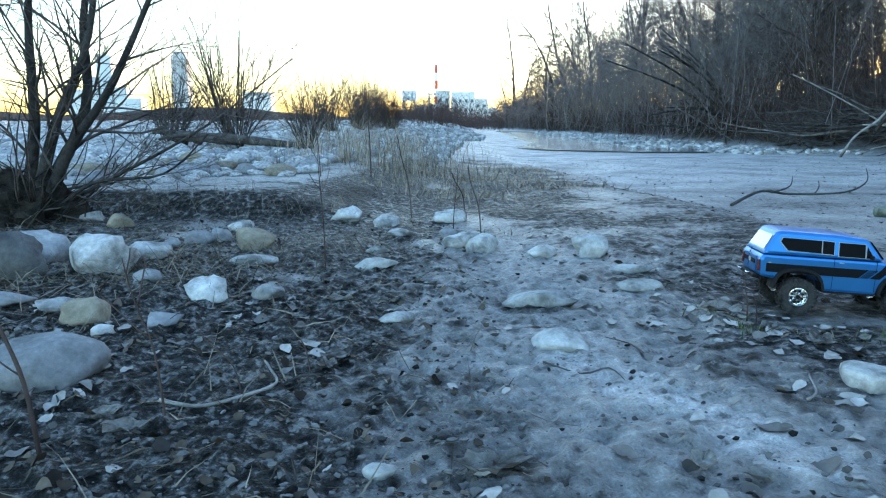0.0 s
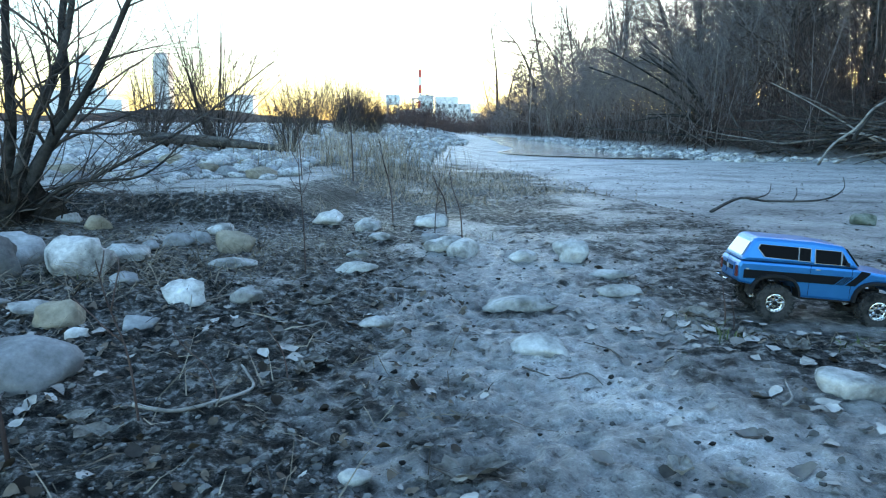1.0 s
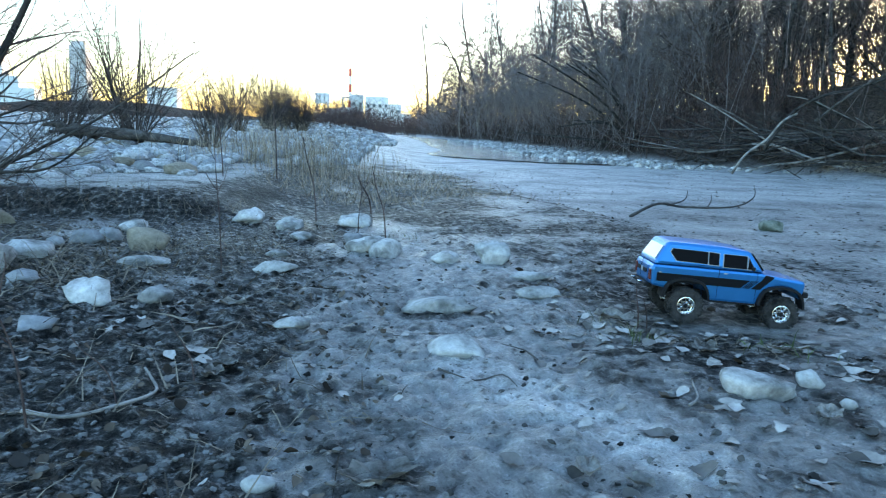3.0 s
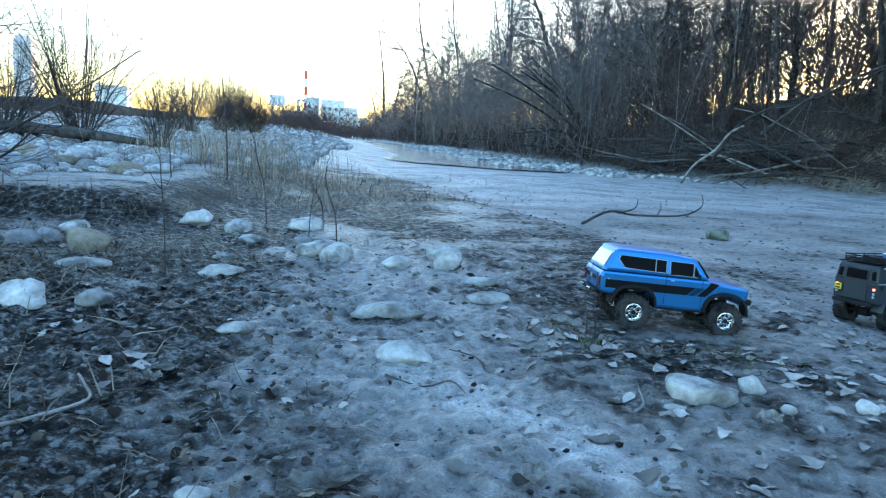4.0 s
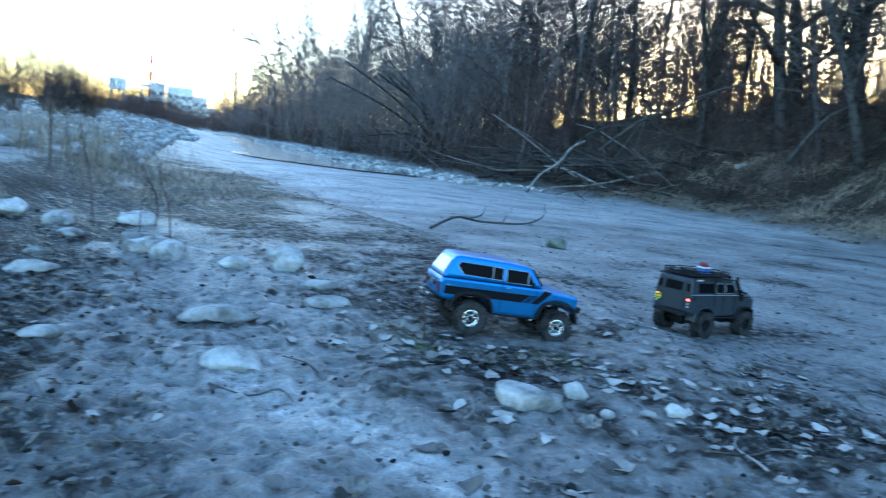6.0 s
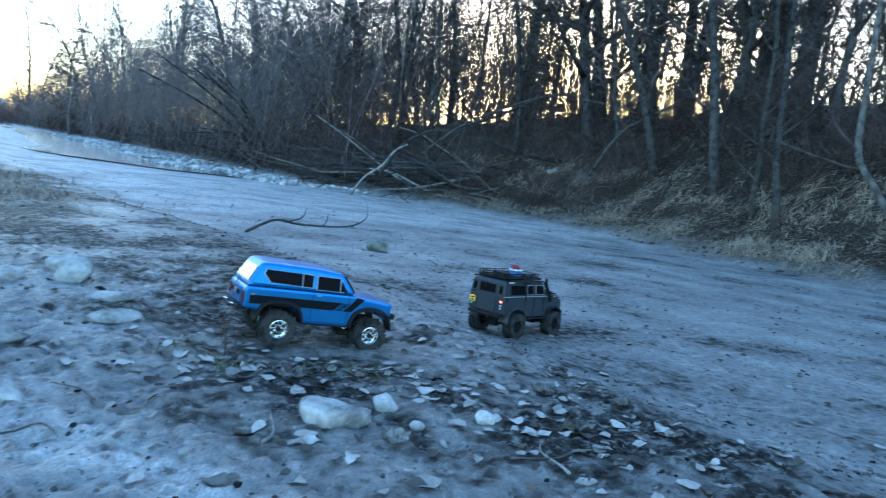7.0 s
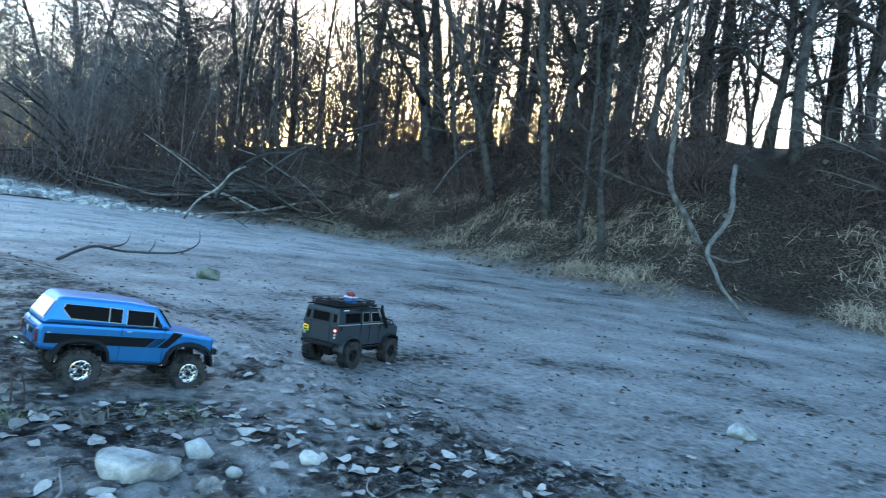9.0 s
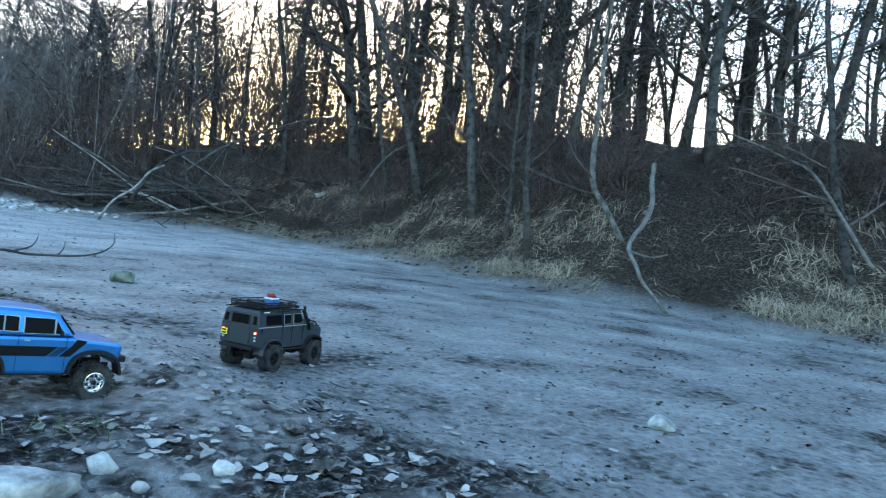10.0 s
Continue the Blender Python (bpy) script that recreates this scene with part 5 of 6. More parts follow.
    scattered("green_grass_tufts", "sparse green grass blades in mud", "grass", M_GREEN, 70, clumped(green, 0.07), blade_shape(0.03, 0.08, 0.0018, (0.2, 1.1), 0.4), 213)
    straw = [(0.82, 1.95, 0.7), (1.0, 1.85, 0.7), (0.3, 3.58, 1.1), (1.15, 1.75, 0.6), (1.3, 2.7, 0.6), (0.8, 2.4, 0.6), (2.2, 5.2, 1.0), (1.5, 4.3, 0.9)]
    scattered("bed_dead_grass", "dead grass and fine roots in mud clumps", "dry grass", M_DARKSTRAW, 480, clumped(straw, 0.09), blade_shape(0.03, 0.09, 0.0012, (0.9, 1.55), 0.2), 214)
    scattered("terrace_face_stalks", "short dead stalks on the dark terrace face", "dry grass", M_DARKSTRAW, 420, lambda rng: (rng.uniform(-3.4, -0.5), rng.gauss(4.35, 0.14)), blade_shape(0.04, 0.14, 0.0018, (0.4, 1.4), 0.2), 215)


litter()


def clods():
    """Loose crumbs of mud over the rougher parts of the bed."""
    rng = random.Random(61)
    bm = bmesh.new()
    bmesh.ops.create_icosphere(bm, subdivisions=1, radius=1)
    vs = np.array([v.co[:] for v in bm.verts])
    fs = np.array([[v.index for v in f.verts] for f in bm.faces])
    bm.free()
    gen = np.random.default_rng(6)
    n = 8000
    y = 0.9 + 3.6 * gen.random(n) ** 1.5
    x = gen.uniform(-0.75 * y - 0.3, np.where(gen.random(n) < 0.55, 0.15, 2.6))
    s = 0.002 + 0.007 * gen.random(n) ** 3
    P = vs[None] * s[:, None, None] * gen.uniform(0.4, 1.4, (n, len(vs), 1)) * np.array((1.2, 1.0, 0.75))
    P[..., 0] += x[:, None]
    P[..., 1] += y[:, None]
    P[..., 2] += (land(x, y) + s * 0.25)[:, None]
    Fc = (fs[None] + (np.arange(n) * len(vs))[:, None, None]).reshape(-1, 3)
    me = mesh_from("mud_crumbs", P.reshape(-1, 3).tolist(), Fc.tolist(), leafy("dark_mud_crumbs", (0.01, 0.01, 0.01), (0.2, 0.196, 0.19)), False)
    tagged(new("mud_crumbs", me), "loose dark crumbs of drying mud", "mud", kind="stuff")


clods()


def big_leaf(x, y, size, turn, seed, label):
    rng = random.Random(seed)
    bm = bmesh.new()
    n = 18
    ring = []
    for k in range(n):
        a = 2 * math.pi * k / n
        r = size * (0.42 + 0.16 * abs(math.sin(2.5 * a)) + rng.uniform(-0.05, 0.05))
        ring.append(bm.verts.new((r * math.cos(a) * 1.25, r * math.sin(a) * 0.8, 0.012 + size * 0.22 * rng.random())))
    inner = [bm.verts.new((v.co.x * 0.5, v.co.y * 0.5, 0.006 + 0.4 * v.co.z * rng.random())) for v in ring]
    mid = bm.verts.new((0, 0, 0.012))
    for k in range(n):
        j = (k + 1) % n
        bm.faces.new((ring[k], ring[j], inner[j], inner[k]))
        bm.faces.new((inner[k], inner[j], mid))
    bmesh.ops.solidify(bm, geom=bm.faces[:], thickness=0.0012)
    me = bpy.data.meshes.new("leaf")
    bm.to_mesh(me)
    bm.free()
    me.materials.append(M_PALELEAF)
    ob = new("fallen_leaf", me)
    ob.matrix_world = pose(x, y, land_z(x, y), 0, 0, turn)
    tagged(ob, label, "leaf", "large fallen leaves")


M_PALELEAF = speckled("dry_pale_leaf", (0.14, 0.125, 0.11), (0.46, 0.435, 0.4), 25, 0.8, 0.004, 0.5, 0.2)
for k, (x, y, s, a) in enumerate(((0.08, 1.06, 0.1, 20), (0.42, 1.08, 0.05, 80), (-0.26, 1.66, 0.055, 10), (-0.58, 1.22, 0.06, 200), (-0.66, 1.3, 0.06, 30), (0.82, 2.06, 0.09, -20), (0.89, 1.9, 0.055, 70), (0.5, 1.05, 0.04, 130),
                                  (1.0, 1.3, 0.06, 40), (-0.27, 1.6, 0.05, 100), (0.97, 1.78, 0.08, 60), (1.45, 1.22, 0.07, 0), (1.6, 1.5, 0.06, 90), (-0.34, 2.24, 0.07, 15), (-0.05, 2.5, 0.05, 60), (1.75, 1.35, 0.05, 33))):
    big_leaf(x, y, s, a, 300 + k, "large pale curled leaf lying on mud")


# ---- the two scale-model off-road trucks ----
M_GREY_PAINT = plain("satin_grey_green_paint", (0.025, 0.031, 0.036), 0.4, 0.0, 0.15, 0.06, 30)
M_BLUE_PAINT = plain("metallic_blue_paint", (0.018, 0.165, 0.42), 0.32, 0.7, 0.0, 0.05, 30)
M_BLACK = plain("black_plastic", (0.012, 0.012, 0.013), 0.55, 0, 0, 0.15, 60)
M_STRIPE = plain("black_decal", (0.006, 0.007, 0.009), 0.45, 0, 0.0, 0.05, 60)
M_RUBBER = speckled("dusty_tyre_rubber", (0.014, 0.014, 0.014), (0.06, 0.057, 0.055), 30, 0.9, 0.002, 0.4, 0.05)
M_GLASS = plain("dark_tinted_glass", (0.004, 0.004, 0.005), 0.3, 0, 0.0, 0.05, 20)
M_GLASS.node_tree.nodes["Principled BSDF"].inputs["Specular IOR Level"].default_value = 0.04

M_TRIM = plain("pale_window_trim", (0.3, 0.32, 0.33), 0.5, 0.0)
M_CHROME = plain("chrome_rim", (0.72, 0.72, 0.72), 0.16, 1.0, 0, 0.06, 60)
M_YELLOW = plain("yellow_plate", (0.75, 0.62, 0.03), 0.5)
M_TAIL = plain("dark_red_lens", (0.09, 0.012, 0.012), 0.25)
M_WHITE = plain("white_plastic", (0.7, 0.72, 0.74), 0.5)
M_BLUEBOX = plain("blue_cool_box", (0.03, 0.1, 0.25), 0.5)
M_REDROPE = plain("red_rope", (0.26, 0.02, 0.025), 0.7)
for m, k in ((M_STRIPE, 0.08), (M_BLACK, 0.15), (M_GREY_PAINT, 0.25)):
    m.node_tree.nodes["Principled BSDF"].inputs["Specular IOR Level"].default_value = k
M_LIT, ln_, ll_, lb_ = mat("lit_red_lamp", 0.3)
lb_.inputs["Base Color"].default_value = (0.6, 0.05, 0.04, 1)
lb_.inputs["Emission Color"].default_value = (1.0, 0.12, 0.08, 1)
lb_.inputs["Emission Strength"].default_value = 2.2


def prism(profile, half, bevel=0.0):
    """A side outline (x, z) drawn across the car; half(x, z) is the half width there."""
    bm = bmesh.new()
    a = [bm.verts.new((x, half(x, z), z)) for x, z in profile]
    b = [bm.verts.new((x, -half(x, z), z)) for x, z in profile]
    n = len(profile)
    bm.faces.new(a[::-1])
    bm.faces.new(b)
    for i in range(n):
        j = (i + 1) % n
        bm.faces.new((a[i], a[j], b[j], b[i]))
    bmesh.ops.recalc_face_normals(bm, faces=bm.faces[:])
    if bevel:
        bmesh.ops.bevel(bm, geom=[e for e in bm.edges if e.calc_face_angle(0) > 0.5], offset=bevel, segments=2, affect="EDGES", profile=0.6)
    bmesh.ops.triangulate(bm, faces=[f for f in bm.faces if len(f.verts) > 4])
    return bm


def plate(corners, thick, out):
    """A thin plate on the given corners, standing proud by thick along out."""
    bm = bmesh.new()
    o = Vector(out).normalized() * thick
    lo = [bm.verts.new(Vector(c) - o) for c in corners]
    hi = [bm.verts.new(Vector(c) + o) for c in corners]
    n = len(corners)
    bm.faces.new(hi)
    bm.faces.new(lo[::-1])
    for i in range(n):
        j = (i + 1) % n
        bm.faces.new((lo[i], lo[j], hi[j], hi[i]))
    bmesh.ops.recalc_face_normals(bm, faces=bm.faces[:])
    return bm


def grown(corners, k):
    c = sum((Vector(p) for p in corners), Vector()) / len(corners)
    return [Vector(p) + (Vector(p) - c).normalized() * k for p in corners]


def arch(cx, cz, r, lo=26, hi=154, n=9):
    return [(cx + r * math.cos(radians(a)), cz + r * math.sin(radians(a))) for a in np.linspace(hi, lo, n)]


def flare(cx, cz, r0, r1, y0, y1, n=14):
    """A thick wheel-arch lip, flat-topped as moulded plastic is."""
    bm = bmesh.new()
    rings = []
    for a in np.linspace(172, 8, n):
        c, q = math.cos(radians(a)), math.sin(radians(a))
        k = 1 / max(abs(c) ** 4 + abs(q) ** 4, 0.1) ** 0.14
        rings.append([bm.verts.new((cx + r * k * c, y, cz + r * k * q)) for r, y in ((r0, y0), (r0, y1), (r0 * 0.35 + r1 * 0.65, y1), (r1, y1 * 0.6 + y0 * 0.4), (r1, y0))])
    for p, q in zip(rings, rings[1:]):
        for i in range(5):
            bm.faces.new((p[i], p[(i + 1) % 5], q[(i + 1) % 5], q[i]))
    bm.faces.new(rings[0])
    bm.faces.new(rings[-1][::-1])
    bmesh.ops.recalc_face_normals(bm, faces=bm.faces[:])
    return bm


def piped(name, lines, r, material, parent, sides=7, label=""):
    v, f = tubes([(polyline(l, 1), [r] * len(l), sides) for l in [[Vector(p) for p in q] for q in lines]])
    ob = new(name, mesh_from(name, v, f, material))
    ob.parent = parent
    return tagged(ob, label) if label else ob


def wheel(parent, x, y, r, width, rim_mat, rim_r, rim_label, steer=0.0):
    """Tyre with lugs, spoked rim and hub; the outer side faces away from the car's middle."""
    s = 1 if y > 0 else -1
    hub = bmesh.new()
    bmesh.ops.create_cone(hub, cap_ends=True, segments=16, radius1=0.009, radius2=0.007, depth=width * 0.9, matrix=Matrix.Rotation(radians(90), 4, "X"))
    w = part("wheel", hub, M_BLACK, parent)
    w.matrix_basis = pose(x, y, r, 0, 0, steer)
    prof = [(rim_r, -0.42), (rim_r + 0.006, -0.5), (r * 0.9, -0.5), (r * 0.965, -0.4), (r * 0.975, 0), (r * 0.965, 0.4), (r * 0.9, 0.5), (rim_r + 0.006, 0.5), (rim_r, 0.42)]
    bm = bmesh.new()
    seg = 36
    rings = []
    for k in range(seg):
        a = 2 * math.pi * k / seg
        rings.append([bm.verts.new((q * math.cos(a), v * width, q * math.sin(a))) for q, v in prof])
    for k in range(seg):
        p, q = rings[k], rings[(k + 1) % seg]
        for i in range(len(prof) - 1):
            bm.faces.new((p[i], p[i + 1], q[i + 1], q[i]))
    for k in range(22):
        for row, off in ((-0.27, 0), (0.27, 0.5), (-0.47, 0.5), (0.47, 0)):
            a = 2 * math.pi * (k + off) / 22
            outer = abs(row) > 0.4
            t = Matrix.Rotation(-a, 4, "Y") @ Matrix.Translation((r * (0.955 if outer else 0.985), row * width, 0)) @ Matrix.Rotation(radians(18 if row > 0 else -18), 4, "X")
            boxed(bm, 0, 0, 0, 0.006 if not outer else 0.012, width * (0.42 if not outer else 0.12), 0.008, 0, t)
    bmesh.ops.recalc_face_normals(bm, faces=bm.faces[:])
    t = part("tyre", bm, M_RUBBER, w)
    bm = bmesh.new()
    rp = [(rim_r, 0.46), (rim_r * 0.93, 0.47), (rim_r * 0.88, 0.4), (rim_r * 0.84, 0.18), (rim_r * 0.3, 0.2), (rim_r * 0.24, 0.34), (0.0005, 0.34)]
    rings = []
    for k in range(32):
        a = 2 * math.pi * k / 32
        rings.append([bm.verts.new((q * math.cos(a), s * v * width, q * math.sin(a))) for q, v in rp])
    for k in range(32):
        p, q = rings[k], rings[(k + 1) % 32]
        for i in range(len(rp) - 1):
            bm.faces.new((p[i], p[i + 1], q[i + 1], q[i]))
    for k in range(8):
        a = 2 * math.pi * k / 8
        boxed(bm, 0, 0, 0, rim_r * 0.55, width * 0.08, rim_r * 0.16, 0, Matrix.Rotation(-a, 4, "Y") @ Matrix.Translation((rim_r * 0.58, s * width * 0.24, 0)))
    for k in range(12):
        a = 2 * math.pi * k / 12
        boxed(bm, 0, 0, 0, 0.003, 0.004, 0.003, 0, Matrix.Rotation(-a, 4, "Y") @ Matrix.Translation((rim_r * 0.93, s * width * 0.48, 0)))
    bmesh.ops.recalc_face_normals(bm, faces=bm.faces[:])
    rim = part("rim", bm, rim_mat, w, rim_label)
    for k in range(8):
        a = 2 * math.pi * (k + 0.5) / 8
        bm = bmesh.new()
        bmesh.ops.create_cone(bm, cap_ends=True, segments=10, radius1=rim_r * 0.13, radius2=rim_r * 0.13, depth=0.002, matrix=Matrix.Rotation(-a, 4, "Y") @ Matrix.Translation((rim_r * 0.62, s * (0.21 * width + 0.001), 0)) @ Matrix.Rotation(radians(90), 4, "X"))
        part("rim_slot", bm, M_BLACK, w)


def chassis(root, wb, track, z):
    bm = bmesh.new()
    for y in (-0.035, 0.035):
        boxed(bm, 0, y, z, wb + 0.13, 0.012, 0.018, 0.002)
    part("chassis", bm, M_BLACK, root)
    for x in (-wb / 2, wb / 2):
        bm = bmesh.new()
        boxed(bm, x, 0, 0.058, 0.02, track - 0.03, 0.018, 0.004)
        boxed(bm, x, 0.012, 0.056, 0.04, 0.042, 0.036, 0.008)
        part("axle", bm, M_BLACK, root)
        for y in (-0.055, 0.055):
            piped("shock_absorber", [[(x - 0.012, y, 0.064), (x - 0.03, y * 0.85, 0.135)]], 0.006, M_BLACK, root)


def grey_truck():
    root = tagged(new("model_truck"), "grey-green scale-model off-roader with black roof rack on mud", "model car", "scale-model trucks")
    wb, r = 0.324, 0.058
    X = wb / 2
    body_half = lambda x, z: 0.098 if z < 0.15 else 0.098 - 0.003 * (z - 0.15) / 0.04
    low = [(-0.266, 0.112), (-0.238, 0.106)] + arch(-X, 0.064, 0.077, 30, 150) + [(-0.085, 0.096), (0.085, 0.096)] + arch(X, 0.064, 0.077, 30, 150) + [(0.232, 0.12), (0.234, 0.166), (0.225, 0.176), (0.11, 0.186), (0.1, 0.193), (-0.27, 0.193)]
    part("body", prism(low, body_half, 0.004), M_GREY_PAINT, root)
    cab_half = lambda x, z: 0.095 - 0.115 * (z - 0.193)
    cab = [(-0.27, 0.1935), (-0.265, 0.262), (-0.256, 0.274), (-0.24, 0.278), (0.035, 0.278), (0.05, 0.272), (0.1, 0.1935)]
    cabin = part("cabin", prism(cab, cab_half, 0.005), M_GREY_PAINT, root)
    part("bonnet", boxed(bmesh.new(), 0.168, 0, 0.184, 0.116, 0.12, 0.014, 0.005), M_GREY_PAINT, root)
    for s in (-1, 1):
        def side(x, z, k=0.0):
            return (x, s * (cab_half(x, z) + k), z)
        for x0, x1 in ((-0.214, -0.104), (-0.08, -0.03), (-0.006, 0.05)):
            slope = 0.018 if x1 > 0 else 0
            q = [side(x0, 0.204), side(x1 + slope, 0.204), side(x1, 0.252), side(x0, 0.252)]
            wdw = part("window", plate(grown(q, 0.0035), 0.0012, (0, s, 0.1)), M_TRIM if x0 > -0.1 else M_BLACK, root)
            part("pane", plate(q, 0.0022, (0, s, 0.1)), M_GLASS, wdw)
        q = [(0.0955, s * 0.088, 0.204), (0.0955, s * 0.002, 0.204), (0.056, s * 0.002, 0.264), (0.056, s * 0.078, 0.264)]
        part("windscreen", plate(q, 0.002, (1, 0, 0.6)), M_GLASS, root)
        # seams and waist trim
        part("waist_trim", boxed(bmesh.new(), -0.085, s * 0.0965, 0.1925, 0.365, 0.004, 0.003), M_TRIM if s < 0 else M_GREY_PAINT, root)
        for x in (-0.094, -0.018, 0.07):
            part("door_seam", boxed(bmesh.new(), x, s * 0.0975, 0.147, 0.0012, 0.0025, 0.088), M_BLACK, root)
        for x in (-0.03, 0.052):
            part("door_handle", boxed(bmesh.new(), x, s * 0.0995, 0.178, 0.012, 0.004, 0.004, 0.001), M_BLACK, root)
        part("fuel_flap", boxed(bmesh.new(), -0.247, s * 0.0985, 0.178, 0.009, 0.003, 0.018, 0.001), M_BLACK, root)
        for cx in (-X, X):
            part("wheel_arch_flare", flare(cx, 0.064, 0.07, 0.079, s * 0.06, s * 0.109), M_BLACK if cx > 0 else M_GREY_PAINT, root)
        piped("rock_slider", [[(-0.09, s * 0.085, 0.092), (-0.08, s * 0.105, 0.09), (0.075, s * 0.105, 0.09), (0.088, s * 0.085, 0.092)]], 0.0045, M_BLACK, root)
        piped("cage_tube", [[(0.1, s * 0.1, 0.19), (0.052, s * 0.092, 0.276), (-0.1, s * 0.092, 0.284), (-0.262, s * 0.09, 0.278)]], 0.0035, M_BLACK, root)
        piped("cage_tube", [[(-0.097, s * 0.1, 0.19), (-0.1, s * 0.091, 0.284)]], 0.0032, M_BLACK, root)
        part("mirror", boxed(bmesh.new(), 0.085, s * 0.112, 0.215, 0.008, 0.018, 0.026, 0.003), M_BLACK, root)
        part("fender_vent", boxed(bmesh.new(), 0.168, s * 0.0885, 0.183, 0.09, 0.018, 0.004, 0.001), M_BLACK, root)
        # roof-side badge: plain light bar
        part("badge", boxed(bmesh.new(), -0.212, s * 0.0868, 0.268, 0.042, 0.002, 0.007, 0.001), M_WHITE, root)
        part("roof_light_strip", boxed(bmesh.new(), -0.09, s * 0.0868, 0.268, 0.09, 0.002, 0.007, 0.001), M_BLACK, root)
        # rear lamps
        bm = bmesh.new()
        bmesh.ops.create_cone(bm, cap_ends=True, segments=12, radius1=0.0055, radius2=0.0045, depth=0.006, matrix=Matrix.Translation((-0.2695, s * 0.081, 0.168)) @ Matrix.Rotation(radians(90), 4, "Y"))
        part("tail_lamp", bm, M_LIT, root, "lit red tail lamp")
        for z in (0.15, 0.137):
            bm = bmesh.new()
            bmesh.ops.create_cone(bm, cap_ends=True, segments=12, radius1=0.0055, radius2=0.0045, depth=0.006, matrix=Matrix.Translation((-0.2685, s * 0.081, z)) @ Matrix.Rotation(radians(90), 4, "Y"))
            part("rear_lamp", bm, M_TRIM, root)
        bm = bmesh.new()
        bmesh.ops.create_cone(bm, cap_ends=True, segments=16, radius1=0.014, radius2=0.012, depth=0.006, matrix=Matrix.Translation((0.236, s * 0.055, 0.148)) @ Matrix.Rotation(radians(90), 4, "Y"))
        part("headlamp", bm, M_WHITE, root)
        q = [(-0.2695, s * 0.065, 0.206), (-0.2695, s * 0.082, 0.206), (-0.2665, s * 0.079, 0.248), (-0.2665, s * 0.063, 0.248)]
        part("rear_window", plate(q, 0.0022, (-1, 0, 0)), M_GLASS, root)
    # rear door
    q = [(-0.2695, -0.05, 0.118), (-0.2695, 0.05, 0.118), (-0.2675, 0.05, 0.248), (-0.2645, 0.042, 0.262), (-0.2645, -0.042, 0.262), (-0.2675, -0.05, 0.248)]
    part("rear_door", plate(q, 0.0022, (-1, 0, 0)), M_GREY_PAINT, root)
    q = [(-0.272, -0.042, 0.206), (-0.272, 0.042, 0.206), (-0.2685, 0.042, 0.25), (-0.2685, -0.042, 0.25)]
    rw = part("rear_window", plate(grown(q, 0.003), 0.0016, (-1, 0, 0)), M_BLACK, root)
    part("pane", plate(q, 0.0028, (-1, 0, 0)), M_GLASS, rw)
    number = part("number_plate", boxed(bmesh.new(), -0.2755, 0.073, 0.158, 0.003, 0.03, 0.026, 0.001), M_YELLOW, root, "small yellow plate with dark bars")
    for z in (0.164, 0.152):
        part("plate_bar", boxed(bmesh.new(), -0.2775, 0.073, z, 0.001, 0.021, 0.006), M_BLACK, number)
    part("rear_bumper", boxed(bmesh.new(), -0.276, 0, 0.104, 0.022, 0.17, 0.016, 0.004), M_BLACK, root)
    for y in (-0.035, 0.035):
        piped("tow_shackle", [[(-0.286, y, 0.1), (-0.294, y, 0.094), (-0.286, y, 0.088)]], 0.003, M_TAIL, root)
    part("front_bumper", boxed(bmesh.new(), 0.25, 0, 0.11, 0.022, 0.19, 0.022, 0.005), M_BLACK, root)
    piped("bull_bar", [[(0.258, -0.06, 0.115), (0.262, -0.055, 0.175), (0.255, -0.045, 0.192), (0.255, 0.045, 0.192), (0.262, 0.055, 0.175), (0.258, 0.06, 0.115)]], 0.004, M_BLACK, root)
    part("grille", boxed(bmesh.new(), 0.236, 0, 0.148, 0.004, 0.075, 0.035, 0.001), M_BLACK, root)
    piped("snorkel", [[(0.12, -0.103, 0.17), (0.105, -0.105, 0.195), (0.062, -0.1, 0.27), (0.06, -0.1, 0.295)]], 0.007, M_BLACK, root)
    # roof rack
    rack = part("roof_rack", boxed(bmesh.new(), -0.125, 0, 0.2865, 0.25, 0.15, 0.003, 0.001), M_BLACK, root)
    for z, k in ((0.291, 0.0), (0.301, 0.002), (0.314, 0.004)):
        loop = [(-0.24 - k, -0.08 - k, z), (0.008 + k, -0.08 - k, z), (0.02 + k, -0.064, z), (0.02 + k, 0.064, z), (0.008 + k, 0.08 + k, z), (-0.24 - k, 0.08 + k, z), (-0.24 - k, -0.08 - k, z)]
        piped("rail", [loop], 0.0028, M_BLACK, rack)
    for x in (-0.238, -0.18, -0.12, -0.05, 0.008):
        for s in (-1, 1):
            piped("post", [[(x, s * 0.081, 0.284), (x, s * 0.083, 0.314)]], 0.0026, M_BLACK, rack)
    for k in range(9):
        part("slat", boxed(bmesh.new(), -0.23 + k * 0.029, 0, 0.2895, 0.01, 0.158, 0.003), M_BLACK, rack)
    part("light_bar", boxed(bmesh.new(), 0.045, 0, 0.286, 0.016, 0.15, 0.012, 0.003), M_BLACK, root)
    for y in (-0.06, -0.02, 0.02, 0.06):
        part("spot_lamp", boxed(bmesh.new(), 0.055, y, 0.287, 0.008, 0.024, 0.014, 0.003), M_BLACK, root)
    part("gear_case", boxed(bmesh.new(), -0.2, -0.02, 0.302, 0.055, 0.06, 0.022, 0.004), M_BLACK, root)
    part("gear_case", boxed(bmesh.new(), -0.115, 0.045, 0.301, 0.075, 0.05, 0.02, 0.004), M_BLACK, root)
    box = part("cool_box", boxed(bmesh.new(), -0.065, 0.0, 0.306, 0.05, 0.045, 0.03, 0.004), M_BLUEBOX, root, "blue cool box with white lid")
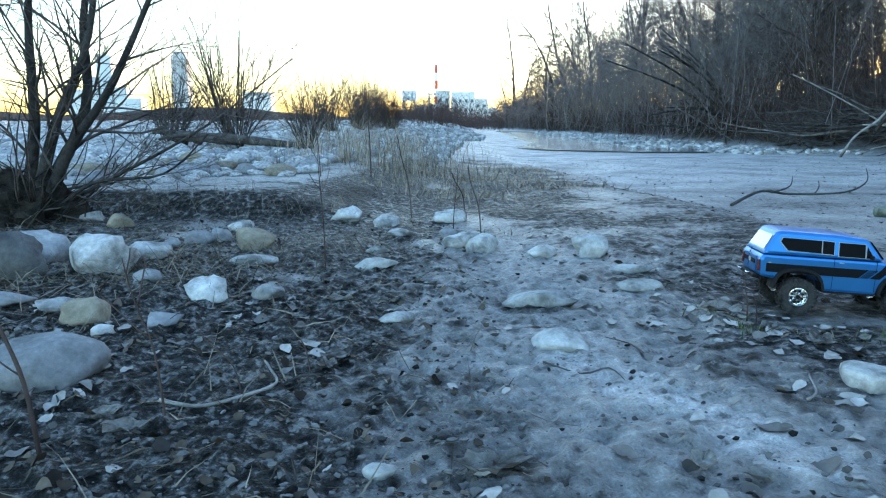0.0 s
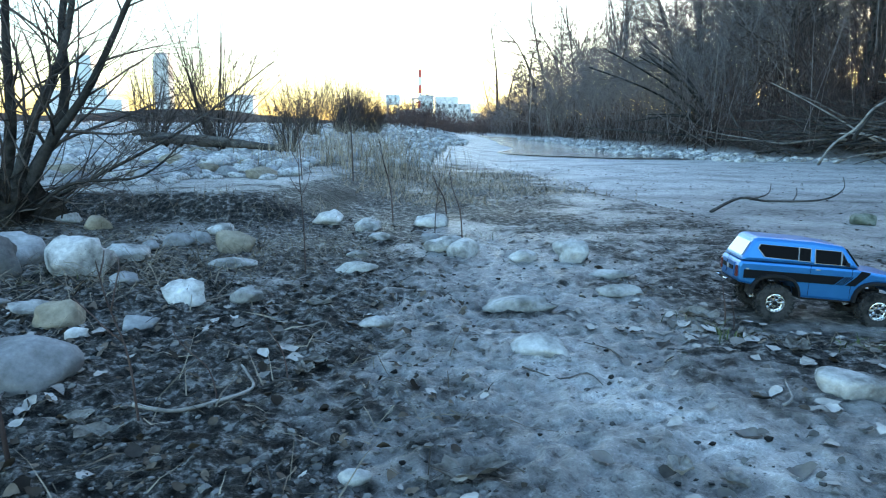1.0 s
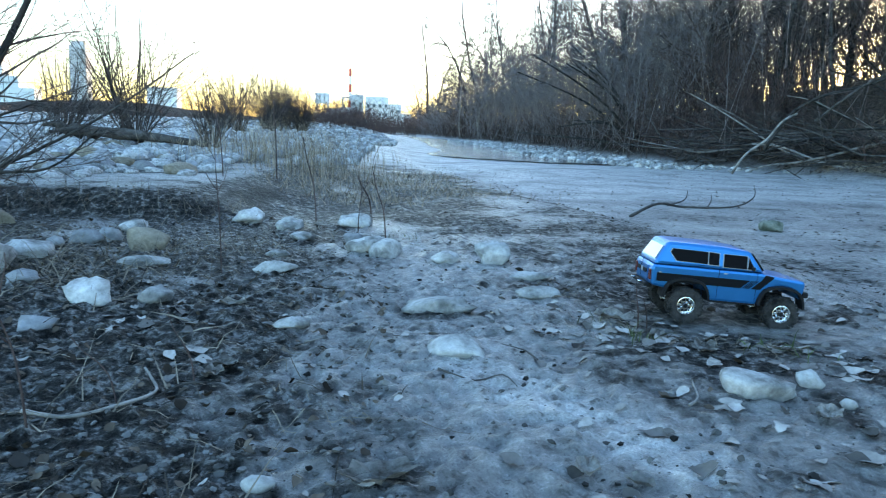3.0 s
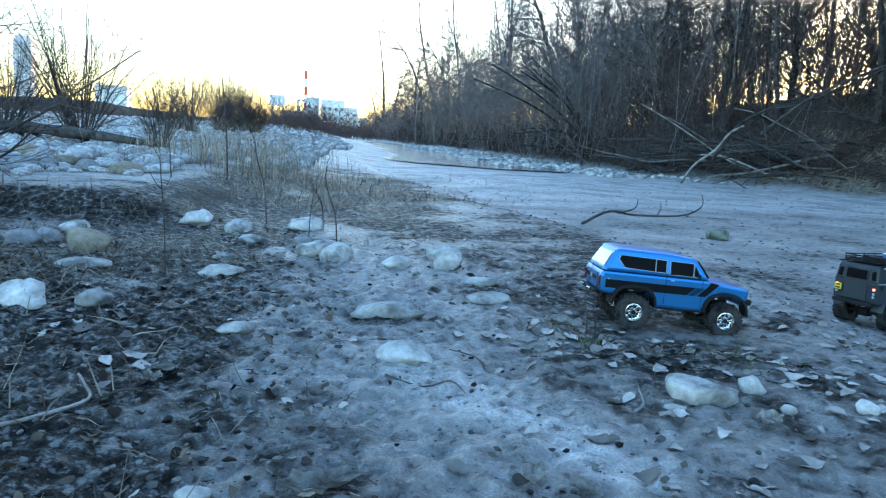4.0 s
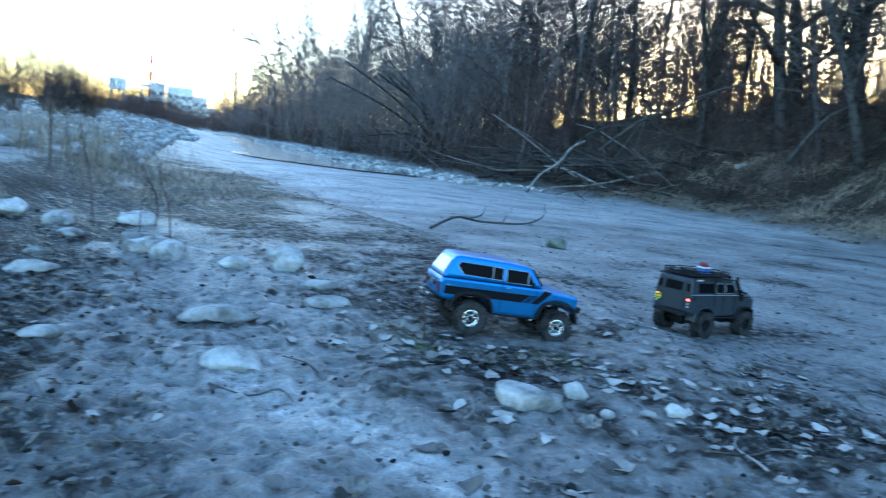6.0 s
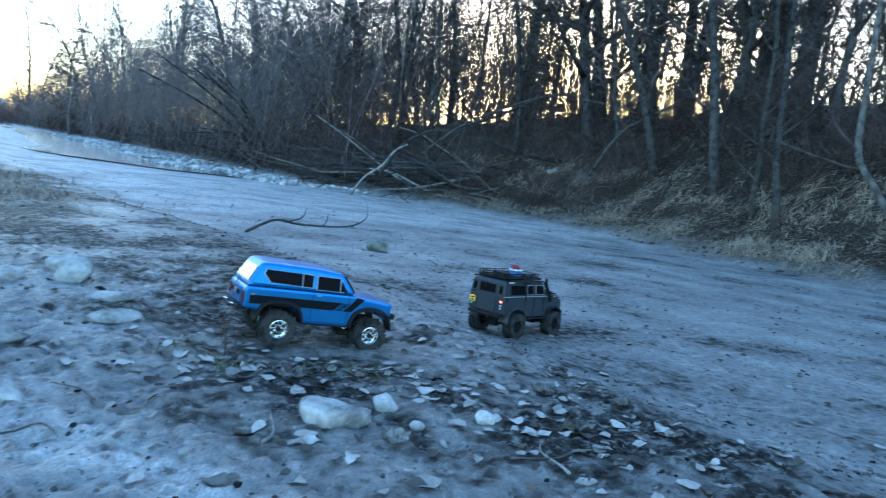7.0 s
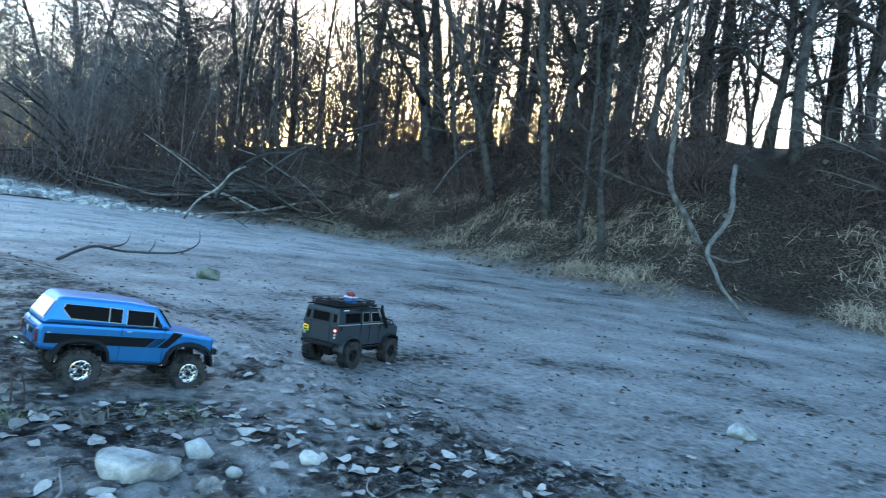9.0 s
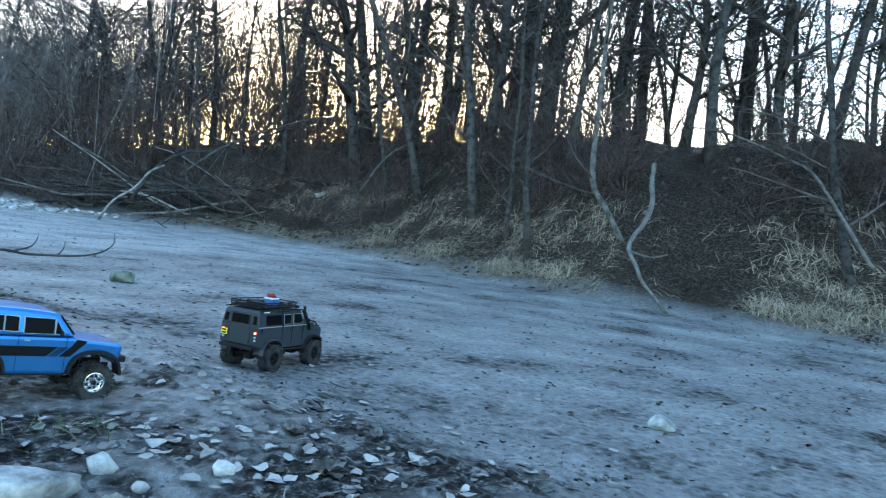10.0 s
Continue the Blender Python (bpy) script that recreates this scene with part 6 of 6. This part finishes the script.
    part("lid", boxed(bmesh.new(), -0.065, 0.0, 0.3245, 0.053, 0.048, 0.008, 0.003), M_WHITE, box)
    rng = random.Random(4)
    ropes = []
    for k in range(7):
        c = Vector((-0.072 + rng.uniform(-0.012, 0.012), rng.uniform(-0.012, 0.012), 0.334 + rng.uniform(0, 0.01)))
        ropes.append([c + Vector((0.016 * math.cos(a + k), 0.014 * math.sin(a + k), 0.006 * math.sin(2 * a + k))) for a in np.linspace(0, 6, 9)])
    piped("rope_coil", ropes, 0.003, M_REDROPE, root, 5, "red tow rope in a coil")
    # low roofline: all above the waist sits lower
    for ob in list(root.children) + [c for k in root.children for c in k.children]:
        for v in ob.data.vertices:
            if v.co.z > 0.193:
                v.co.z = 0.193 + (v.co.z - 0.193) * 0.84
    chassis(root, wb, 0.2, 0.09)
    for x in (-X, X):
        for y in (-0.098, 0.098):
            wheel(root, x, y, r, 0.047, M_BLACK, 0.028, "black beadlock rim")
    return root


def blue_truck():
    root = tagged(new("model_truck"), "metallic blue scale-model off-roader with black stripes on mud", "model car", "scale-model trucks")
    wb, r = 0.318, 0.0555
    X = wb / 2
    half = lambda x, z: 0.1
    low = [(-0.276, 0.112), (-0.235, 0.106)] + arch(-X, 0.066, 0.078, 8, 152) + arch(X, 0.066, 0.078, 28, 172) + [(0.232, 0.128), (0.236, 0.16), (0.23, 0.168), (0.1, 0.18), (0.09, 0.183), (-0.274, 0.183), (-0.281, 0.165)]
    part("body", prism(low, half, 0.009), M_BLUE_PAINT, root)
    ch = lambda x, z: 0.098 - 0.2 * (z - 0.184)
    cab = [(-0.274, 0.1835), (-0.236, 0.254), (-0.228, 0.26), (-0.21, 0.262), (-0.05, 0.26), (0.04, 0.252), (0.047, 0.247), (0.095, 0.1835)]
    part("cabin", prism(cab, ch, 0.011), M_BLUE_PAINT, root)
    for s in (-1, 1):
        def side(x, z):
            return (x, s * (ch(x, z)), z)
        panes = ([side(-0.2, 0.2), side(-0.098, 0.197), side(-0.098, 0.237), side(-0.216, 0.239), side(-0.222, 0.226)], [side(-0.094, 0.197), side(-0.06, 0.196), side(-0.06, 0.235), side(-0.094, 0.237)],
                 [side(-0.044, 0.192), side(0.034, 0.192), side(0.034, 0.234), side(-0.044, 0.235)], [side(0.038, 0.192), side(0.062, 0.192), side(0.04, 0.229)])
        for q in panes:
            wdw = part("window", plate(grown(q, 0.003), 0.0012, (0, s, 0.2)), M_TRIM, root)
            part("pane", plate(q, 0.0024, (0, s, 0.2)), M_GLASS, wdw)
        y = s * 0.1002
        part("stripe", plate([(-0.262, y, 0.128), (0.02, y, 0.128), (0.05, y, 0.156), (-0.262, y, 0.156)], 0.0012, (0, s, 0)), M_STRIPE, root, "black side stripe decal")
        for k in range(4):
            o = 0.025 + 0.0065 * k
            part("pinstripe", plate([(o, y, 0.128), (o + 0.0035, y, 0.128), (o + 0.0335, y, 0.156), (o + 0.03, y, 0.156)], 0.0012, (0, s, 0)), M_STRIPE, root)
        part("stripe", plate([(0.055, y, 0.128), (0.085, y, 0.128), (0.125, y * 0.998, 0.168), (0.128, y * 0.995, 0.1745), (0.1, y * 0.995, 0.178), (0.088, y, 0.16)], 0.0012, (0, s, 0)), M_STRIPE, root, "black diagonal stripe decal")
        for cx in (-X, X):
            part("wheel_arch_flare", flare(cx, 0.066, 0.072, 0.083, s * 0.06, s * 0.112), M_BLACK, root)
        part("rocker_panel", boxed(bmesh.new(), 0, s * 0.09, 0.076, 0.156, 0.014, 0.008, 0.002), M_BLACK, root)
        part("mirror", boxed(bmesh.new(), 0.05, s * 0.112, 0.197, 0.008, 0.016, 0.014, 0.003), M_BLACK, root)
        part("door_handle", boxed(bmesh.new(), -0.034, s * 0.101, 0.172, 0.014, 0.004, 0.004, 0.001), M_TRIM, root)
        for x in (-0.056, 0.072):
            part("door_seam", boxed(bmesh.new(), x, s * 0.0995, 0.136, 0.0012, 0.0022, 0.098), M_STRIPE, root)
        part("tail_lamp", boxed(bmesh.new(), -0.28, s * 0.084, 0.147, 0.008, 0.018, 0.036, 0.002), M_TAIL, root, "dark red tail lamp")
        part("side_marker", boxed(bmesh.new(), -0.252, s * 0.1005, 0.158, 0.008, 0.002, 0.004), M_TRIM, root)
        part("headlamp", boxed(bmesh.new(), 0.234, s * 0.075, 0.148, 0.006, 0.026, 0.022, 0.004), M_YELLOW if s < 0 else M_WHITE, root)
        q = [(0.0925, s * 0.09, 0.192), (0.0925, s * 0.002, 0.192), (0.053, s * 0.002, 0.243), (0.053, s * 0.08, 0.243)]
        part("windscreen", plate(q, 0.002, (1, 0, 0.7)), M_GLASS, root)
    # tailgate, rear window, bumper
    q = [(-0.267, -0.076, 0.198), (-0.267, 0.076, 0.198), (-0.2425, 0.07, 0.243), (-0.2425, -0.07, 0.243)]
    # Pale base colour stands in for sky mirrored in the dark glass.
    part("rear_window", plate(q, 0.0022, (-1, 0, 0.55)), plain("sky_paled_rear_window", (0.16, 0.2, 0.24), 0.12, 0, 0.8, 0.05), root, "glossy rear window mirroring the sky")
    gate = part("tailgate", boxed(bmesh.new(), -0.2815, 0, 0.145, 0.004, 0.125, 0.044, 0.0015), M_BLUE_PAINT, root)
    for y in (-0.034, 0.034):
        part("vent", boxed(bmesh.new(), -0.284, y, 0.152, 0.003, 0.042, 0.014, 0.001), M_STRIPE, gate)
    part("badge_plate", boxed(bmesh.new(), -0.2845, 0, 0.152, 0.003, 0.022, 0.015, 0.001), M_TRIM, gate)
    part("crease", boxed(bmesh.new(), -0.283, 0, 0.17, 0.004, 0.13, 0.004, 0.001), M_BLUE_PAINT, gate)
    part("rear_bumper", boxed(bmesh.new(), -0.284, 0, 0.108, 0.016, 0.15, 0.014, 0.004), M_BLACK, root)
    for y in (-0.04, 0.045):
        piped("tow_shackle", [[(-0.292, y, 0.112), (-0.302, y + 0.006, 0.112), (-0.302, y + 0.014, 0.112), (-0.292, y + 0.02, 0.112)]], 0.003, M_CHROME, root)
    part("front_bumper", boxed(bmesh.new(), 0.243, 0, 0.122, 0.02, 0.19, 0.02, 0.005), M_BLACK, root)
    part("grille", boxed(bmesh.new(), 0.237, 0, 0.15, 0.004, 0.11, 0.024, 0.001), M_BLACK, root)
    piped("aerial", [[(-0.2755, 0.02, 0.19), (-0.284, 0.015, 0.165), (-0.288, 0.0, 0.13)]], 0.001, M_BLACK, root)
    chassis(root, wb, 0.2, 0.092)
    for x in (-X, X):
        for y in (-0.1, 0.1):
            wheel(root, x, y, r, 0.046, M_CHROME, 0.03, "chrome spoked rim")
    return root


def on_ground(root, x, y, heading, pitch, lean):
    """Stands a truck on the land, nose down by pitch degrees."""
    root.matrix_world = pose(x, y, land_z(x, y)) @ pose(0, 0, 0, 0, 0, heading) @ pose(0, 0, 0, lean, pitch, 0) @ Matrix.Scale(0.94, 4)


on_ground(grey_truck(), 2.385, 2.515, 15, 1.6, -0.7)
on_ground(blue_truck(), 1.22, 2.19, -7, 3.3, -0.9)
